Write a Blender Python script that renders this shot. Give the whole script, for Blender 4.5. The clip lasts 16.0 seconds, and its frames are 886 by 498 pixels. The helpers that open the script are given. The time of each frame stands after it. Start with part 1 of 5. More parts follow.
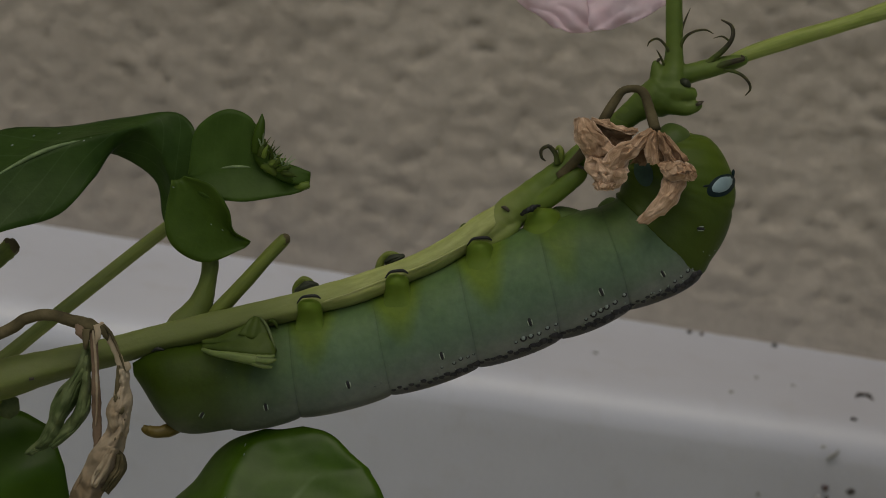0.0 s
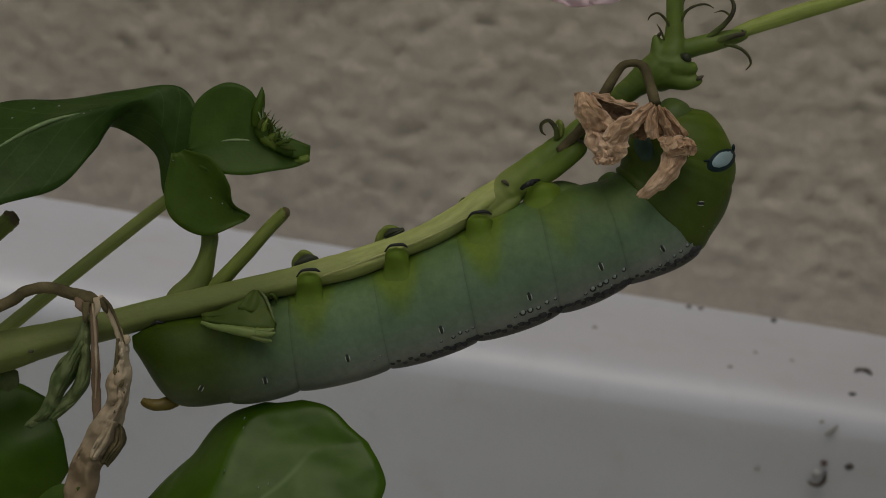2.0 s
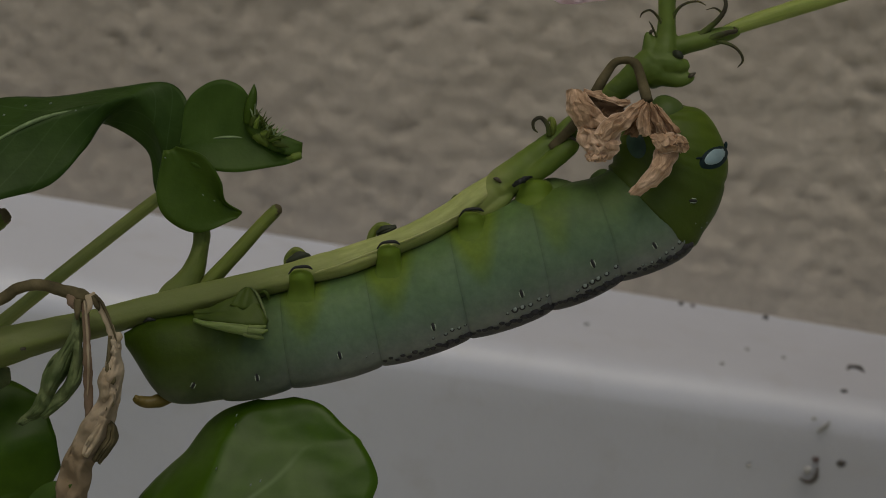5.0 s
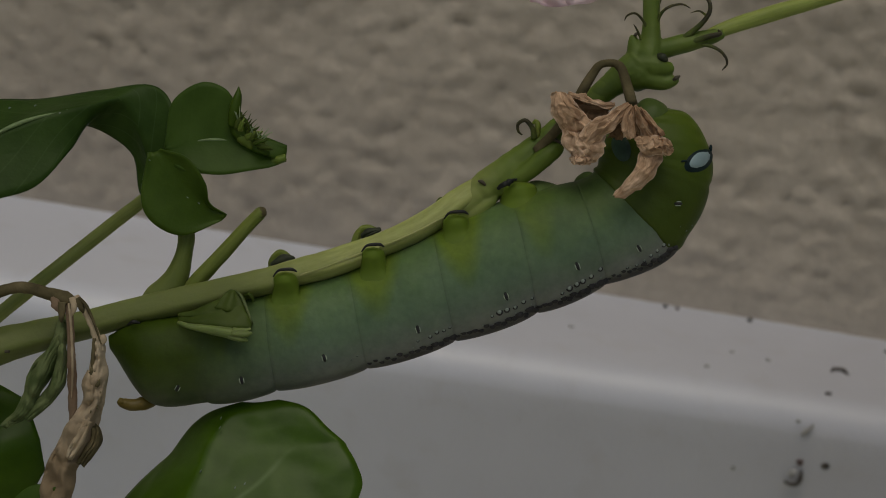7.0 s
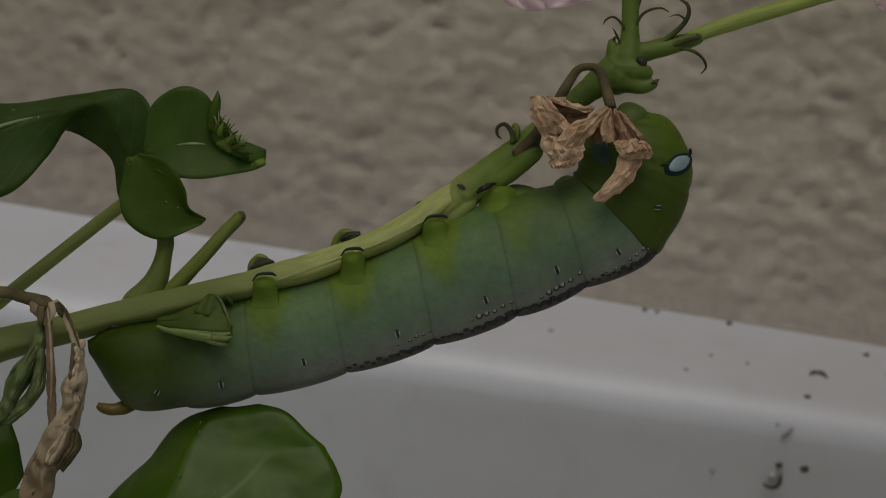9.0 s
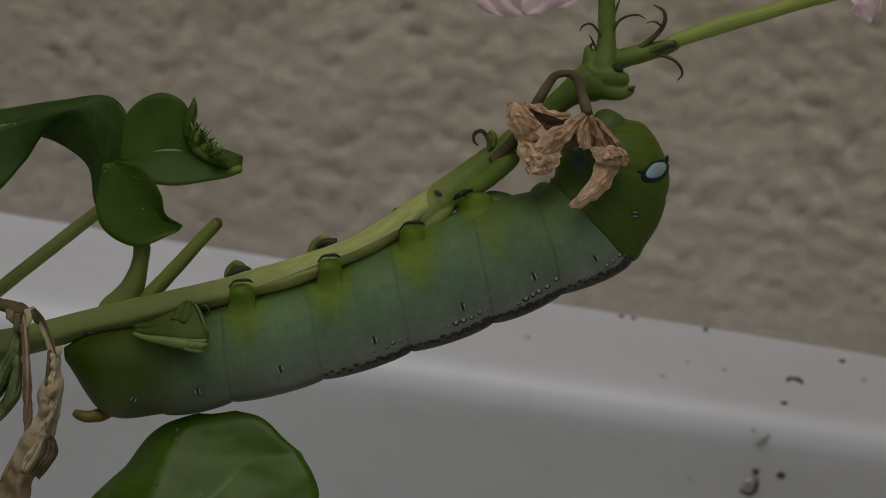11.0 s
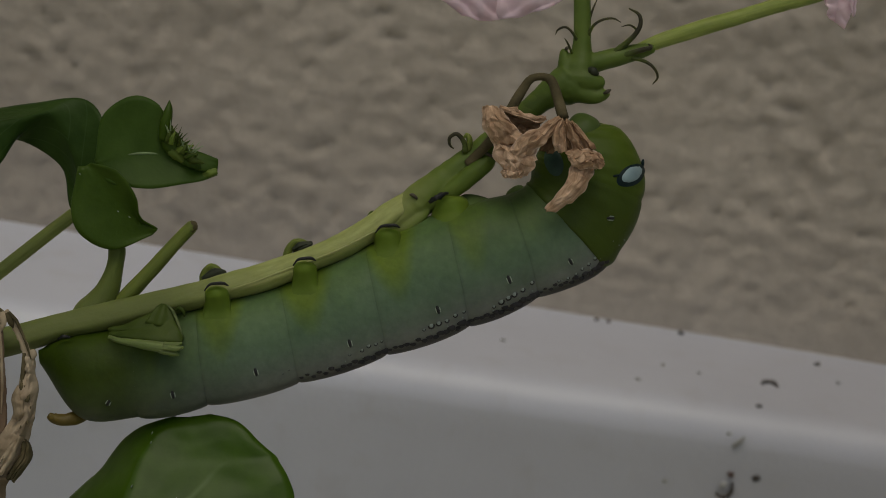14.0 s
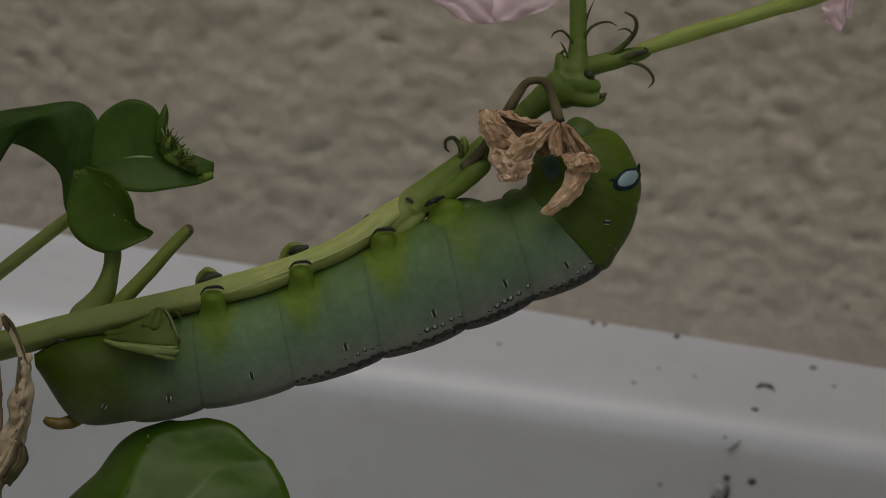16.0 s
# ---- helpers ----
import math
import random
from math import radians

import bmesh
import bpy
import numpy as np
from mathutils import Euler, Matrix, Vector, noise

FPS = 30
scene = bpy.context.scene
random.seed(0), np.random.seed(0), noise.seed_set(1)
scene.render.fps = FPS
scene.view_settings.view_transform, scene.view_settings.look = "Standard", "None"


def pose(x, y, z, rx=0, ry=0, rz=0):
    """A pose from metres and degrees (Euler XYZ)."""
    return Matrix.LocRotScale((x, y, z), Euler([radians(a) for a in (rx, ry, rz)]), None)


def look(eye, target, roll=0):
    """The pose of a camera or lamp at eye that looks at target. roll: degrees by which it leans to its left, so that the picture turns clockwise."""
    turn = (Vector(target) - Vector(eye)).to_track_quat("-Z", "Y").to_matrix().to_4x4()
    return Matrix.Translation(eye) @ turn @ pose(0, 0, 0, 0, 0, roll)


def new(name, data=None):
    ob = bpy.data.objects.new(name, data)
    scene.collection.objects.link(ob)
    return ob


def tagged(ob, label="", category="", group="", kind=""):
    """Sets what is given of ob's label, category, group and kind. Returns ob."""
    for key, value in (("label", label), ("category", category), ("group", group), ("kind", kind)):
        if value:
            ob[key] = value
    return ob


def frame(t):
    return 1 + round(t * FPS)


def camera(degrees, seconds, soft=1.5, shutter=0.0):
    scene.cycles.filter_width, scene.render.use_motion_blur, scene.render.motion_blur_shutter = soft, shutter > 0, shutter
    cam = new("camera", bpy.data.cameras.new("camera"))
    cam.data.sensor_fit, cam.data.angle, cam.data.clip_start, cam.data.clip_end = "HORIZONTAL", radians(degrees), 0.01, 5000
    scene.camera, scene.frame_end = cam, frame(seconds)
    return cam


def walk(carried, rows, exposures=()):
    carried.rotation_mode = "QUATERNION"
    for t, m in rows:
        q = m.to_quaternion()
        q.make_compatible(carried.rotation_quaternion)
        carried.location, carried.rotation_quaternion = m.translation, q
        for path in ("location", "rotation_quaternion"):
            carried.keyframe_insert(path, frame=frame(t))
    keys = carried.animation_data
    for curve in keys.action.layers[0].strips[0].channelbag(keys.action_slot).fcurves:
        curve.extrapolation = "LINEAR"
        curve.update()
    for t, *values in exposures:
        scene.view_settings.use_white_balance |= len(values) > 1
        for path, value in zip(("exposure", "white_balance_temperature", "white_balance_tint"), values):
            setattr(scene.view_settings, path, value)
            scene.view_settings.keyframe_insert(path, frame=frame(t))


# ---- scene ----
from mathutils import Quaternion

# ---------------------------------------------------------------- camera
EYE = Vector((0.0, 0.0, 0.4647))
AHEAD = (Matrix.Rotation(radians(-22.0), 3, "X") @ Vector((0, 1, 0)))
BASE = look(EYE, EYE + AHEAD, 9.36)
cam = camera(22.0, 16.0, 0.95)
cam.data.dof.use_dof = True
cam.data.dof.focus_distance = 0.223
cam.data.dof.aperture_fstop = 85
# seconds, tilt, pan and roll in degrees against BASE
TURNS = ((0, 0.691, 0.027, -0.131), (0.5, 0.493, 0.119, -0.099), (1, 0.279, 0.101, -0.064), (1.5, 0.129, 0.053, -0.022), (2, 0.037, 0.018, 0.037), (2.5, -0.000, -0.000, -0.003), (3, -0.025, -0.006, -0.004), (3.5, -0.044, -0.021, -0.044), (4, -0.043, -0.065, -0.035), (6.5, 0.006, -0.440, 0.058), (7, 0.031, -0.566, 0.044), (7.5, 0.050, -0.695, 0.046), (8, 0.069, -0.830, 0.022), (8.5, 0.090, -0.957, -0.016), (9, 0.129, -1.083, -0.045), (11.5, 0.325, -1.819, -0.079), (12, 0.348, -1.960, -0.049), (12.5, 0.366, -2.070, 0.048), (13, 0.378, -2.158, 0.062), (13.5, 0.381, -2.220, 0.041), (14, 0.375, -2.282, -0.052), (14.5, 0.379, -2.324, -0.088), (15, 0.396, -2.352, -0.078), (15.5, 0.433, -2.371, -0.042), (16, 0.464, -2.384, -0.062))


def aimed(tilt, pan, roll):
    """BASE turned by a small rotation given as a vector in degrees."""
    v = Vector((radians(tilt), radians(pan), radians(roll)))
    turn = Quaternion(v.normalized(), v.length) if v.length > 1e-9 else Quaternion()
    return BASE @ turn.to_matrix().to_4x4()


walk(cam, [(t, aimed(a, b, c)) for t, a, b, c in TURNS], [(0.0, 0.0, 6950, 4), (16.0, 0.0, 6950, 4)])

# ---------------------------------------------------------------- light: an overcast sky
world = bpy.data.worlds.new("overcast_sky")
scene.world = world
world.use_nodes = True
wn = world.node_tree.nodes
sky = wn.new("ShaderNodeTexSky")
sky.sky_type, sky.sun_disc = "NISHITA", False
sky.sun_elevation, sky.sun_rotation = radians(72), radians(200)
sky.air_density, sky.dust_density, sky.ozone_density = 1.0, 4.4, 0.5
world.node_tree.links.new(sky.outputs[0], wn["Background"].inputs[0])
wn["Background"].inputs[1].default_value = 0.058

sun = new("sun", bpy.data.lights.new("sun", "SUN"))
sun.data.energy, sun.data.angle, sun.data.color = 0.57, radians(40), (1.0, 0.98, 0.945)
SUN_WAY = Vector((math.sin(radians(200)) * math.cos(radians(72)), math.cos(radians(200)) * math.cos(radians(72)), math.sin(radians(72))))
sun.matrix_world = look(SUN_WAY * 3, (0, 0, 0))

# middle and axes of the camera's view plane; the plant is placed to fit this view
MID = EYE + AHEAD * 0.225
AXES = BASE.to_3x3()

# ---------------------------------------------------------------- materials


class Nodes:
    """A small helper that writes one node material."""

    def __init__(self, name, rough=0.5, spec=0.5, sub=0.0, sub_size=0.001):
        self.mat = bpy.data.materials.new(name)
        self.mat.use_nodes = True
        self.tree = self.mat.node_tree
        self.bsdf = self.tree.nodes["Principled BSDF"]
        self.bsdf.inputs["Roughness"].default_value = rough
        self.bsdf.inputs["Specular IOR Level"].default_value = spec
        if sub:
            self.bsdf.inputs["Subsurface Weight"].default_value = sub
            self.bsdf.inputs["Subsurface Scale"].default_value = sub_size
            self.bsdf.inputs["Subsurface Radius"].default_value = (0.8, 1.0, 0.4)

    def add(self, kind, **values):
        n = self.tree.nodes.new(kind)
        for k, v in values.items():
            setattr(n, k, v)
        return n

    def link(self, a, b):
        self.tree.links.new(a, b)

    def coords(self, which="Object", scale=(1, 1, 1)):
        m = self.add("ShaderNodeMapping")
        m.inputs["Scale"].default_value = scale
        self.link(self.add("ShaderNodeTexCoord").outputs[which], m.inputs["Vector"])
        return m.outputs[0]

    def noise(self, scale, detail=3.0, vec=None, rough=0.55):
        n = self.add("ShaderNodeTexNoise")
        n.inputs["Scale"].default_value, n.inputs["Detail"].default_value, n.inputs["Roughness"].default_value = scale, detail, rough
        self.link(vec or self.coords(), n.inputs["Vector"])
        return n.outputs["Fac"]

    def ramp(self, fac, *stops):
        n = self.add("ShaderNodeValToRGB")
        while len(n.color_ramp.elements) < len(stops):
            n.color_ramp.elements.new(0.5)
        for e, (at, col) in zip(n.color_ramp.elements, stops):
            e.position, e.color = at, (*col, 1) if len(col) == 3 else col
        self.link(fac, n.inputs[0])
        return n.outputs[0]

    def maths(self, op, a, b=0.0):
        n = self.add("ShaderNodeMath", operation=op)
        for i, v in enumerate((a, b)):
            if isinstance(v, (int, float)):
                n.inputs[i].default_value = v
            else:
                self.link(v, n.inputs[i])
        return n.outputs[0]

    def mix(self, fac, a, b, blend="MIX"):
        n = self.add("ShaderNodeMix", data_type="RGBA", blend_type=blend)
        for sock, v in ((n.inputs[0], fac), (n.inputs[6], a), (n.inputs[7], b)):
            if isinstance(v, (int, float)):
                sock.default_value = v
            elif isinstance(v, tuple):
                sock.default_value = (*v, 1)
            else:
                self.link(v, sock)
        return n.outputs[2]

    def uv(self):
        s = self.add("ShaderNodeSeparateXYZ")
        self.link(self.add("ShaderNodeTexCoord").outputs["UV"], s.inputs[0])
        return s.outputs[0], s.outputs[1]

    def bump(self, height, metres, strength=1.0):
        n = self.add("ShaderNodeBump")
        n.inputs["Distance"].default_value, n.inputs["Strength"].default_value = metres, strength
        self.link(height, n.inputs["Height"])
        old = self.bsdf.inputs["Normal"].links
        if old:
            self.link(old[0].from_socket, n.inputs["Normal"])
        self.link(n.outputs[0], self.bsdf.inputs["Normal"])

    def base(self, col):
        if isinstance(col, tuple):
            self.bsdf.inputs["Base Color"].default_value = (*col, 1)
        else:
            self.link(col, self.bsdf.inputs["Base Color"])
        return self

    def translucent(self, col, amount):
        """Lets some daylight through thin tissue."""
        t = self.add("ShaderNodeBsdfTranslucent")
        if isinstance(col, tuple):
            t.inputs[0].default_value = (*col, 1)
        else:
            self.link(col, t.inputs[0])
        m = self.add("ShaderNodeMixShader")
        m.inputs[0].default_value = amount
        self.link(self.bsdf.outputs[0], m.inputs[1])
        self.link(t.outputs[0], m.inputs[2])
        self.link(m.outputs[0], self.tree.nodes["Material Output"].inputs[0])


def plain(name, col, rough=0.6, vary=0.25, scale=900.0, spec=0.4, relief=0.00008):
    """Mottled organic surface round one base colour."""
    n = Nodes(name, rough, spec)
    f = n.noise(scale)
    lo, hi = tuple(c * (1 - vary) for c in col), tuple(c * (1 + vary) for c in col)
    n.base(n.ramp(f, (0.3, lo), (0.7, hi)))
    n.bump(f, relief, 0.6)
    return n.mat


def stucco_material():
    n = Nodes("rough_grey_brown_stucco", 0.9, 0.2)
    big = n.noise(38, 4)
    fine = n.noise(420, 4)
    grain = n.noise(1600, 2)
    c = n.ramp(big, (0.3, (0.45, 0.398, 0.334)), (0.7, (0.54, 0.48, 0.408)))
    c = n.mix(n.maths("MULTIPLY", fine, 0.75), c, (0.33, 0.287, 0.24))
    # broad tone that paints uneven light on the wall: dimmer left, brighter right
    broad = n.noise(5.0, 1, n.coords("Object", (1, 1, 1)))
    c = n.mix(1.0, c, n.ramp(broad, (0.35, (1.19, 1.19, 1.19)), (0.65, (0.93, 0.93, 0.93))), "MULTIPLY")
    n.base(c)
    n.bump(fine, 0.0007, 0.6)
    n.bump(grain, 0.0002, 0.4)
    return n.mat


def white_paint():
    n = Nodes("aged_white_paint", 0.40, 0.6)
    big = n.noise(14, 5)
    mid = n.noise(120, 4)
    fine = n.noise(900, 3)
    c = n.ramp(big, (0.3, (0.53, 0.545, 0.612)), (0.75, (0.636, 0.652, 0.725)))
    c = n.mix(n.ramp(mid, (0.54, (0, 0, 0)), (0.78, (0.3, 0.3, 0.3))), c, (0.42, 0.40, 0.385))
    # grime round the droppings, made wide to paint the dimmer light at right
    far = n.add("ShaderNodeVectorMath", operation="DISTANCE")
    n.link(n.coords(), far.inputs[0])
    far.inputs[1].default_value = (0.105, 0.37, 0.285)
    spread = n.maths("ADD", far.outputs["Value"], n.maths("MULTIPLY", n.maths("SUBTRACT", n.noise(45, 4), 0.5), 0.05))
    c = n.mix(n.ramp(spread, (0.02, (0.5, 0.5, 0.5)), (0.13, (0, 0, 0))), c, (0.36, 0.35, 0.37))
    n.base(c)
    n.bump(fine, 0.00012, 0.5)
    n.bump(mid, 0.0005, 0.3)
    return n.mat


def concrete():
    n = Nodes("light_bouncing_ground", 0.9, 0.2)
    f = n.noise(9, 6)
    # unseen ground, toned pale and warm to bounce light onto ledge and caterpillar
    n.base(n.ramp(f, (0.3, (0.37, 0.355, 0.275)), (0.7, (0.48, 0.465, 0.375))))
    n.bump(n.noise(160, 4), 0.001, 0.7)
    return n.mat


def leaf_material(name, dark, light, vein, gloss=0.38, through_light=0.18, veins=9.0, relief=0.0002, vein_show=0.035, slant_rib=0.0):
    n = Nodes(name, gloss, 0.17)
    u, v = n.uv()
    across = n.maths("ABSOLUTE", v)
    phase = n.maths("SUBTRACT", n.maths("MULTIPLY", u, veins), n.maths("MULTIPLY", across, veins * 0.22))
    wave = n.maths("ABSOLUTE", n.maths("SINE", n.maths("MULTIPLY", phase, math.pi)))
    line = n.ramp(wave, (0.0, (1, 1, 1)), (0.10, (0.25, 0.25, 0.25)), (0.2, (0, 0, 0)))
    mott = n.noise(350, 4)
    cells = n.noise(2600, 2)
    c = n.ramp(mott, (0.3, dark), (0.72, light))
    c = n.mix(n.maths("MULTIPLY", line, vein_show), c, vein)
    c = n.mix(n.maths("MULTIPLY", cells, 0.25), c, dark)
    if slant_rib:
        off = n.maths("ABSOLUTE", n.maths("SUBTRACT", n.maths("SUBTRACT", v, u), n.maths("MULTIPLY", n.noise(120, 2), 0.06)))
        rib = n.maths("MULTIPLY", n.ramp(off, (0.0, (1, 1, 1)), (0.012, (0.7, 0.7, 0.7)), (0.035, (0, 0, 0))), n.ramp(u, (0.4, (1, 1, 1)), (0.64, (0, 0, 0))))
        c = n.mix(n.maths("MULTIPLY", rib, slant_rib), c, vein)
    n.base(c)
    n.bump(mott, relief, 0.6)
    n.bump(cells, relief * 0.2, 0.5)
    n.translucent(c, through_light)
    return n.mat


def stem_material(name, dark, light, rough=0.5, old=None, span=(4.7, 8.9)):
    n = Nodes(name, rough, 0.22, 0.4, 0.0016)
    u, v = n.uv()
    streak = n.noise(1.0, 4, n.coords("UV", (1.2, 14, 1)))
    mott = n.noise(300, 4)
    c = n.ramp(streak, (0.3, dark), (0.7, light))
    c = n.mix(n.maths("MULTIPLY", mott, 0.6), c, dark)
    if old:
        c = n.mix(n.ramp(n.maths("MULTIPLY", u, 0.07), (span[0] * 0.07, (0.85, 0.85, 0.85)), (span[1] * 0.07, (0, 0, 0))), c, old)
    n.base(c)
    n.bump(streak, 0.00008, 0.5)
    n.bump(mott, 0.00025, 0.6)
    n.bump(n.noise(2200, 2), 0.00004, 0.7)
    return n.mat


def dry_material(name, dark, mid, light, size=500.0, tip=None, relief=0.0004, vein_creases=False):
    n = Nodes(name, 0.8, 0.2)
    f = n.noise(size, 5)
    w = n.noise(180, 4)
    c = n.ramp(f, (0.28, dark), (0.5, mid), (0.72, light))
    c = n.mix(n.maths("MULTIPLY", w, 0.35), c, dark)
    if vein_creases:
        # vein streaks, their contrast raised to paint shade in the crevices
        streak = n.noise(1.0, 4, n.coords("UV", (2.2, 3.2, 1)))
        c = n.mix(1.0, c, n.ramp(streak, (0.3, (0.70, 0.62, 0.56)), (0.66, (1.18, 1.18, 1.17))), "MULTIPLY")
        fibre = n.noise(1.0, 5, n.coords("UV", (3.0, 13.0, 1)), 0.7)
        c = n.mix(1.0, c, n.ramp(fibre, (0.32, (0.86, 0.82, 0.78)), (0.62, (1.10, 1.11, 1.12))), "MULTIPLY")
        blotch = n.noise(700, 5, None, 0.7)
        c = n.mix(1.0, c, n.ramp(blotch, (0.38, (0.86, 0.83, 0.80)), (0.66, (1.16, 1.17, 1.18))), "MULTIPLY")
        c = n.mix(n.ramp(n.maths("ABSOLUTE", n.uv()[1]), (0.86, (0, 0, 0)), (0.98, (0.6, 0.6, 0.6))), c, light)
    if tip:
        c = n.mix(n.ramp(n.uv()[0], (0.45, (0, 0, 0)), (0.8, (0.8, 0.8, 0.8))), c, tip)
    n.base(c)
    n.bump(w, relief, 0.8)
    n.bump(n.noise(2000, 3), 0.0001, 0.7)
    n.translucent(c, 0.25 if vein_creases else 0.12)
    return n.mat


def skin_material():
    """Caterpillar skin: yellow-green belly, blue-green flanks, grey back; UV.y runs from back (0) to belly (1)."""
    n = Nodes("caterpillar_skin", 0.5, 0.16, 0.45, 0.0022)
    u, v = n.uv()
    blot = n.noise(260, 3)
    h = n.maths("ADD", v, n.maths("MULTIPLY", n.maths("SUBTRACT", blot, 0.5), 0.22))
    # grey back end lightened to paint in light bounced up from the ledge
    flank = n.ramp(h, (0.0, (0.168, 0.190, 0.170)), (0.16, (0.156, 0.192, 0.160)), (0.36, (0.122, 0.182, 0.120)),
                   (0.60, (0.099, 0.160, 0.083)), (0.82, (0.090, 0.150, 0.058)), (1.0, (0.083, 0.141, 0.045)))
    # yellower skin round each leg
    beat = n.maths("COSINE", n.maths("MULTIPLY", n.maths("SUBTRACT", n.maths("MULTIPLY", u, 12.0), 0.27), 2 * math.pi))
    round_leg = n.ramp(n.maths("ADD", v, n.maths("ADD", n.maths("MULTIPLY", n.maths("SUBTRACT", blot, 0.5), 0.12), n.maths("MULTIPLY", beat, 0.32))), (0.70, (0, 0, 0)), (0.94, (0.8, 0.8, 0.8)), (1.1, (1, 1, 1)))
    fore = n.ramp(u, (0.50, (1, 1, 1)), (0.57, (0.15, 0.15, 0.15)))
    flank = n.mix(n.maths("MULTIPLY", round_leg, fore), flank, (0.106, 0.162, 0.018))
    thorax = n.maths("MULTIPLY", n.ramp(u, (0.48, (0, 0, 0)), (0.57, (0.65, 0.65, 0.65))), n.ramp(h, (0.45, (0, 0, 0)), (0.8, (1, 1, 1))))
    flank = n.mix(thorax, flank, (0.062, 0.100, 0.024))
    ends = n.ramp(u, (0.0, (1, 1, 1)), (0.15, (1, 1, 1)), (0.30, (0, 0, 0)), (0.45, (0, 0, 0)), (0.66, (0.2, 0.2, 0.2)), (0.70, (0.35, 0.35, 0.35)))
    c = n.mix(ends, flank, n.ramp(h, (0.0, (0.085, 0.10, 0.062)), (0.2, (0.054, 0.078, 0.025)), (0.5, (0.029, 0.050, 0.002)), (1.0, (0.034, 0.060, 0.003))))
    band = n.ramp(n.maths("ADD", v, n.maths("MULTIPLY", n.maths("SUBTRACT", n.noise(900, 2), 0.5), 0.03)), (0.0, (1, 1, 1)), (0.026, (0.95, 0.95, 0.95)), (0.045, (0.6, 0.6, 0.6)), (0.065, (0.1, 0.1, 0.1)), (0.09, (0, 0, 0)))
    keep = n.ramp(u, (0.16, (0, 0, 0)), (0.30, (0.55, 0.55, 0.55)), (0.36, (0.92, 0.92, 0.92)), (0.66, (0.92, 0.92, 0.92)), (0.67, (0, 0, 0)))
    pale = n.maths("MULTIPLY", n.ramp(v, (0.04, (0, 0, 0)), (0.07, (0.55, 0.55, 0.55)), (0.11, (0.5, 0.5, 0.5)), (0.19, (0, 0, 0))), keep)
    c = n.mix(pale, c, (0.215, 0.225, 0.215))
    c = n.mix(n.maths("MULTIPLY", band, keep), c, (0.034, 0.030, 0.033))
    off = n.maths("ABSOLUTE", n.maths("SUBTRACT", n.maths("FRACT", n.maths("ADD", n.maths("MULTIPLY", u, 12.0), n.maths("ADD", n.maths("MULTIPLY", n.noise(90, 2), 0.05), 0.475))), 0.5))
    seam = n.ramp(off, (0.0, (1, 1, 1)), (0.012, (0.5, 0.5, 0.5)), (0.04, (0, 0, 0)))
    seam = n.maths("MULTIPLY", seam, n.ramp(u, (0.2, (0, 0, 0)), (0.25, (1, 1, 1)), (0.64, (1, 1, 1)), (0.65, (0, 0, 0))))
    c = n.mix(n.maths("MULTIPLY", n.maths("MULTIPLY", seam, n.noise(420, 3)), 0.3), c, (0.045, 0.06, 0.035))
    spots = n.noise(1500, 2)
    c = n.mix(1.0, c, n.ramp(spots, (0.3, (0.94, 0.94, 0.94)), (0.7, (1.07, 1.07, 1.06))), "MULTIPLY")
    wrinkle = n.noise(1.0, 3, n.coords("UV", (150, 5, 1)))
    c = n.mix(1.0, c, n.ramp(wrinkle, (0.3, (0.97, 0.97, 0.97)), (0.7, (1.03, 1.03, 1.03))), "MULTIPLY")
    n.bump(wrinkle, 0.00003, 0.5)
    cloud = n.noise(330, 4, None, 0.65)
    c = n.mix(1.0, c, n.ramp(cloud, (0.32, (0.84, 0.87, 0.84)), (0.68, (1.16, 1.13, 1.12))), "MULTIPLY")
    n.base(c)
    n.bump(n.maths("MULTIPLY", seam, -1.0), 0.00008, 0.5)
    n.bump(blot, 0.0003, 0.4)
    n.bump(spots, 0.00006, 0.6)
    return n.mat


def hood_material():
    n = Nodes("caterpillar_head_skin", 0.5, 0.22, 0.25, 0.0012)
    u, v = n.uv()
    blot = n.noise(220, 3)
    c = n.ramp(blot, (0.3, (0.052, 0.084, 0.004)), (0.7, (0.076, 0.116, 0.006)))
    c = n.mix(n.maths("MULTIPLY", n.noise(1400, 2), 0.25), c, (0.038, 0.062, 0.004))
    c = n.mix(n.ramp(u, (0.755, (0.6, 0.6, 0.6)), (0.775, (0, 0, 0))), c, (0.030, 0.050, 0.004))
    n.base(c)
    folds = n.maths("SINE", n.maths("MULTIPLY", u, 2 * math.pi * 12 * 2.2))
    n.bump(folds, 0.00012, 0.3)
    n.bump(blot, 0.0004, 0.4)
    n.bump(n.noise(1900, 2), 0.00005, 0.6)
    return n.mat


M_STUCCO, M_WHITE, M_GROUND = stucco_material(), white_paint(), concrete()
M_STEM = stem_material("pale_green_stem", (0.255, 0.285, 0.088), (0.40, 0.43, 0.165), 0.5, (0.108, 0.134, 0.038), (7.4, 11.0))


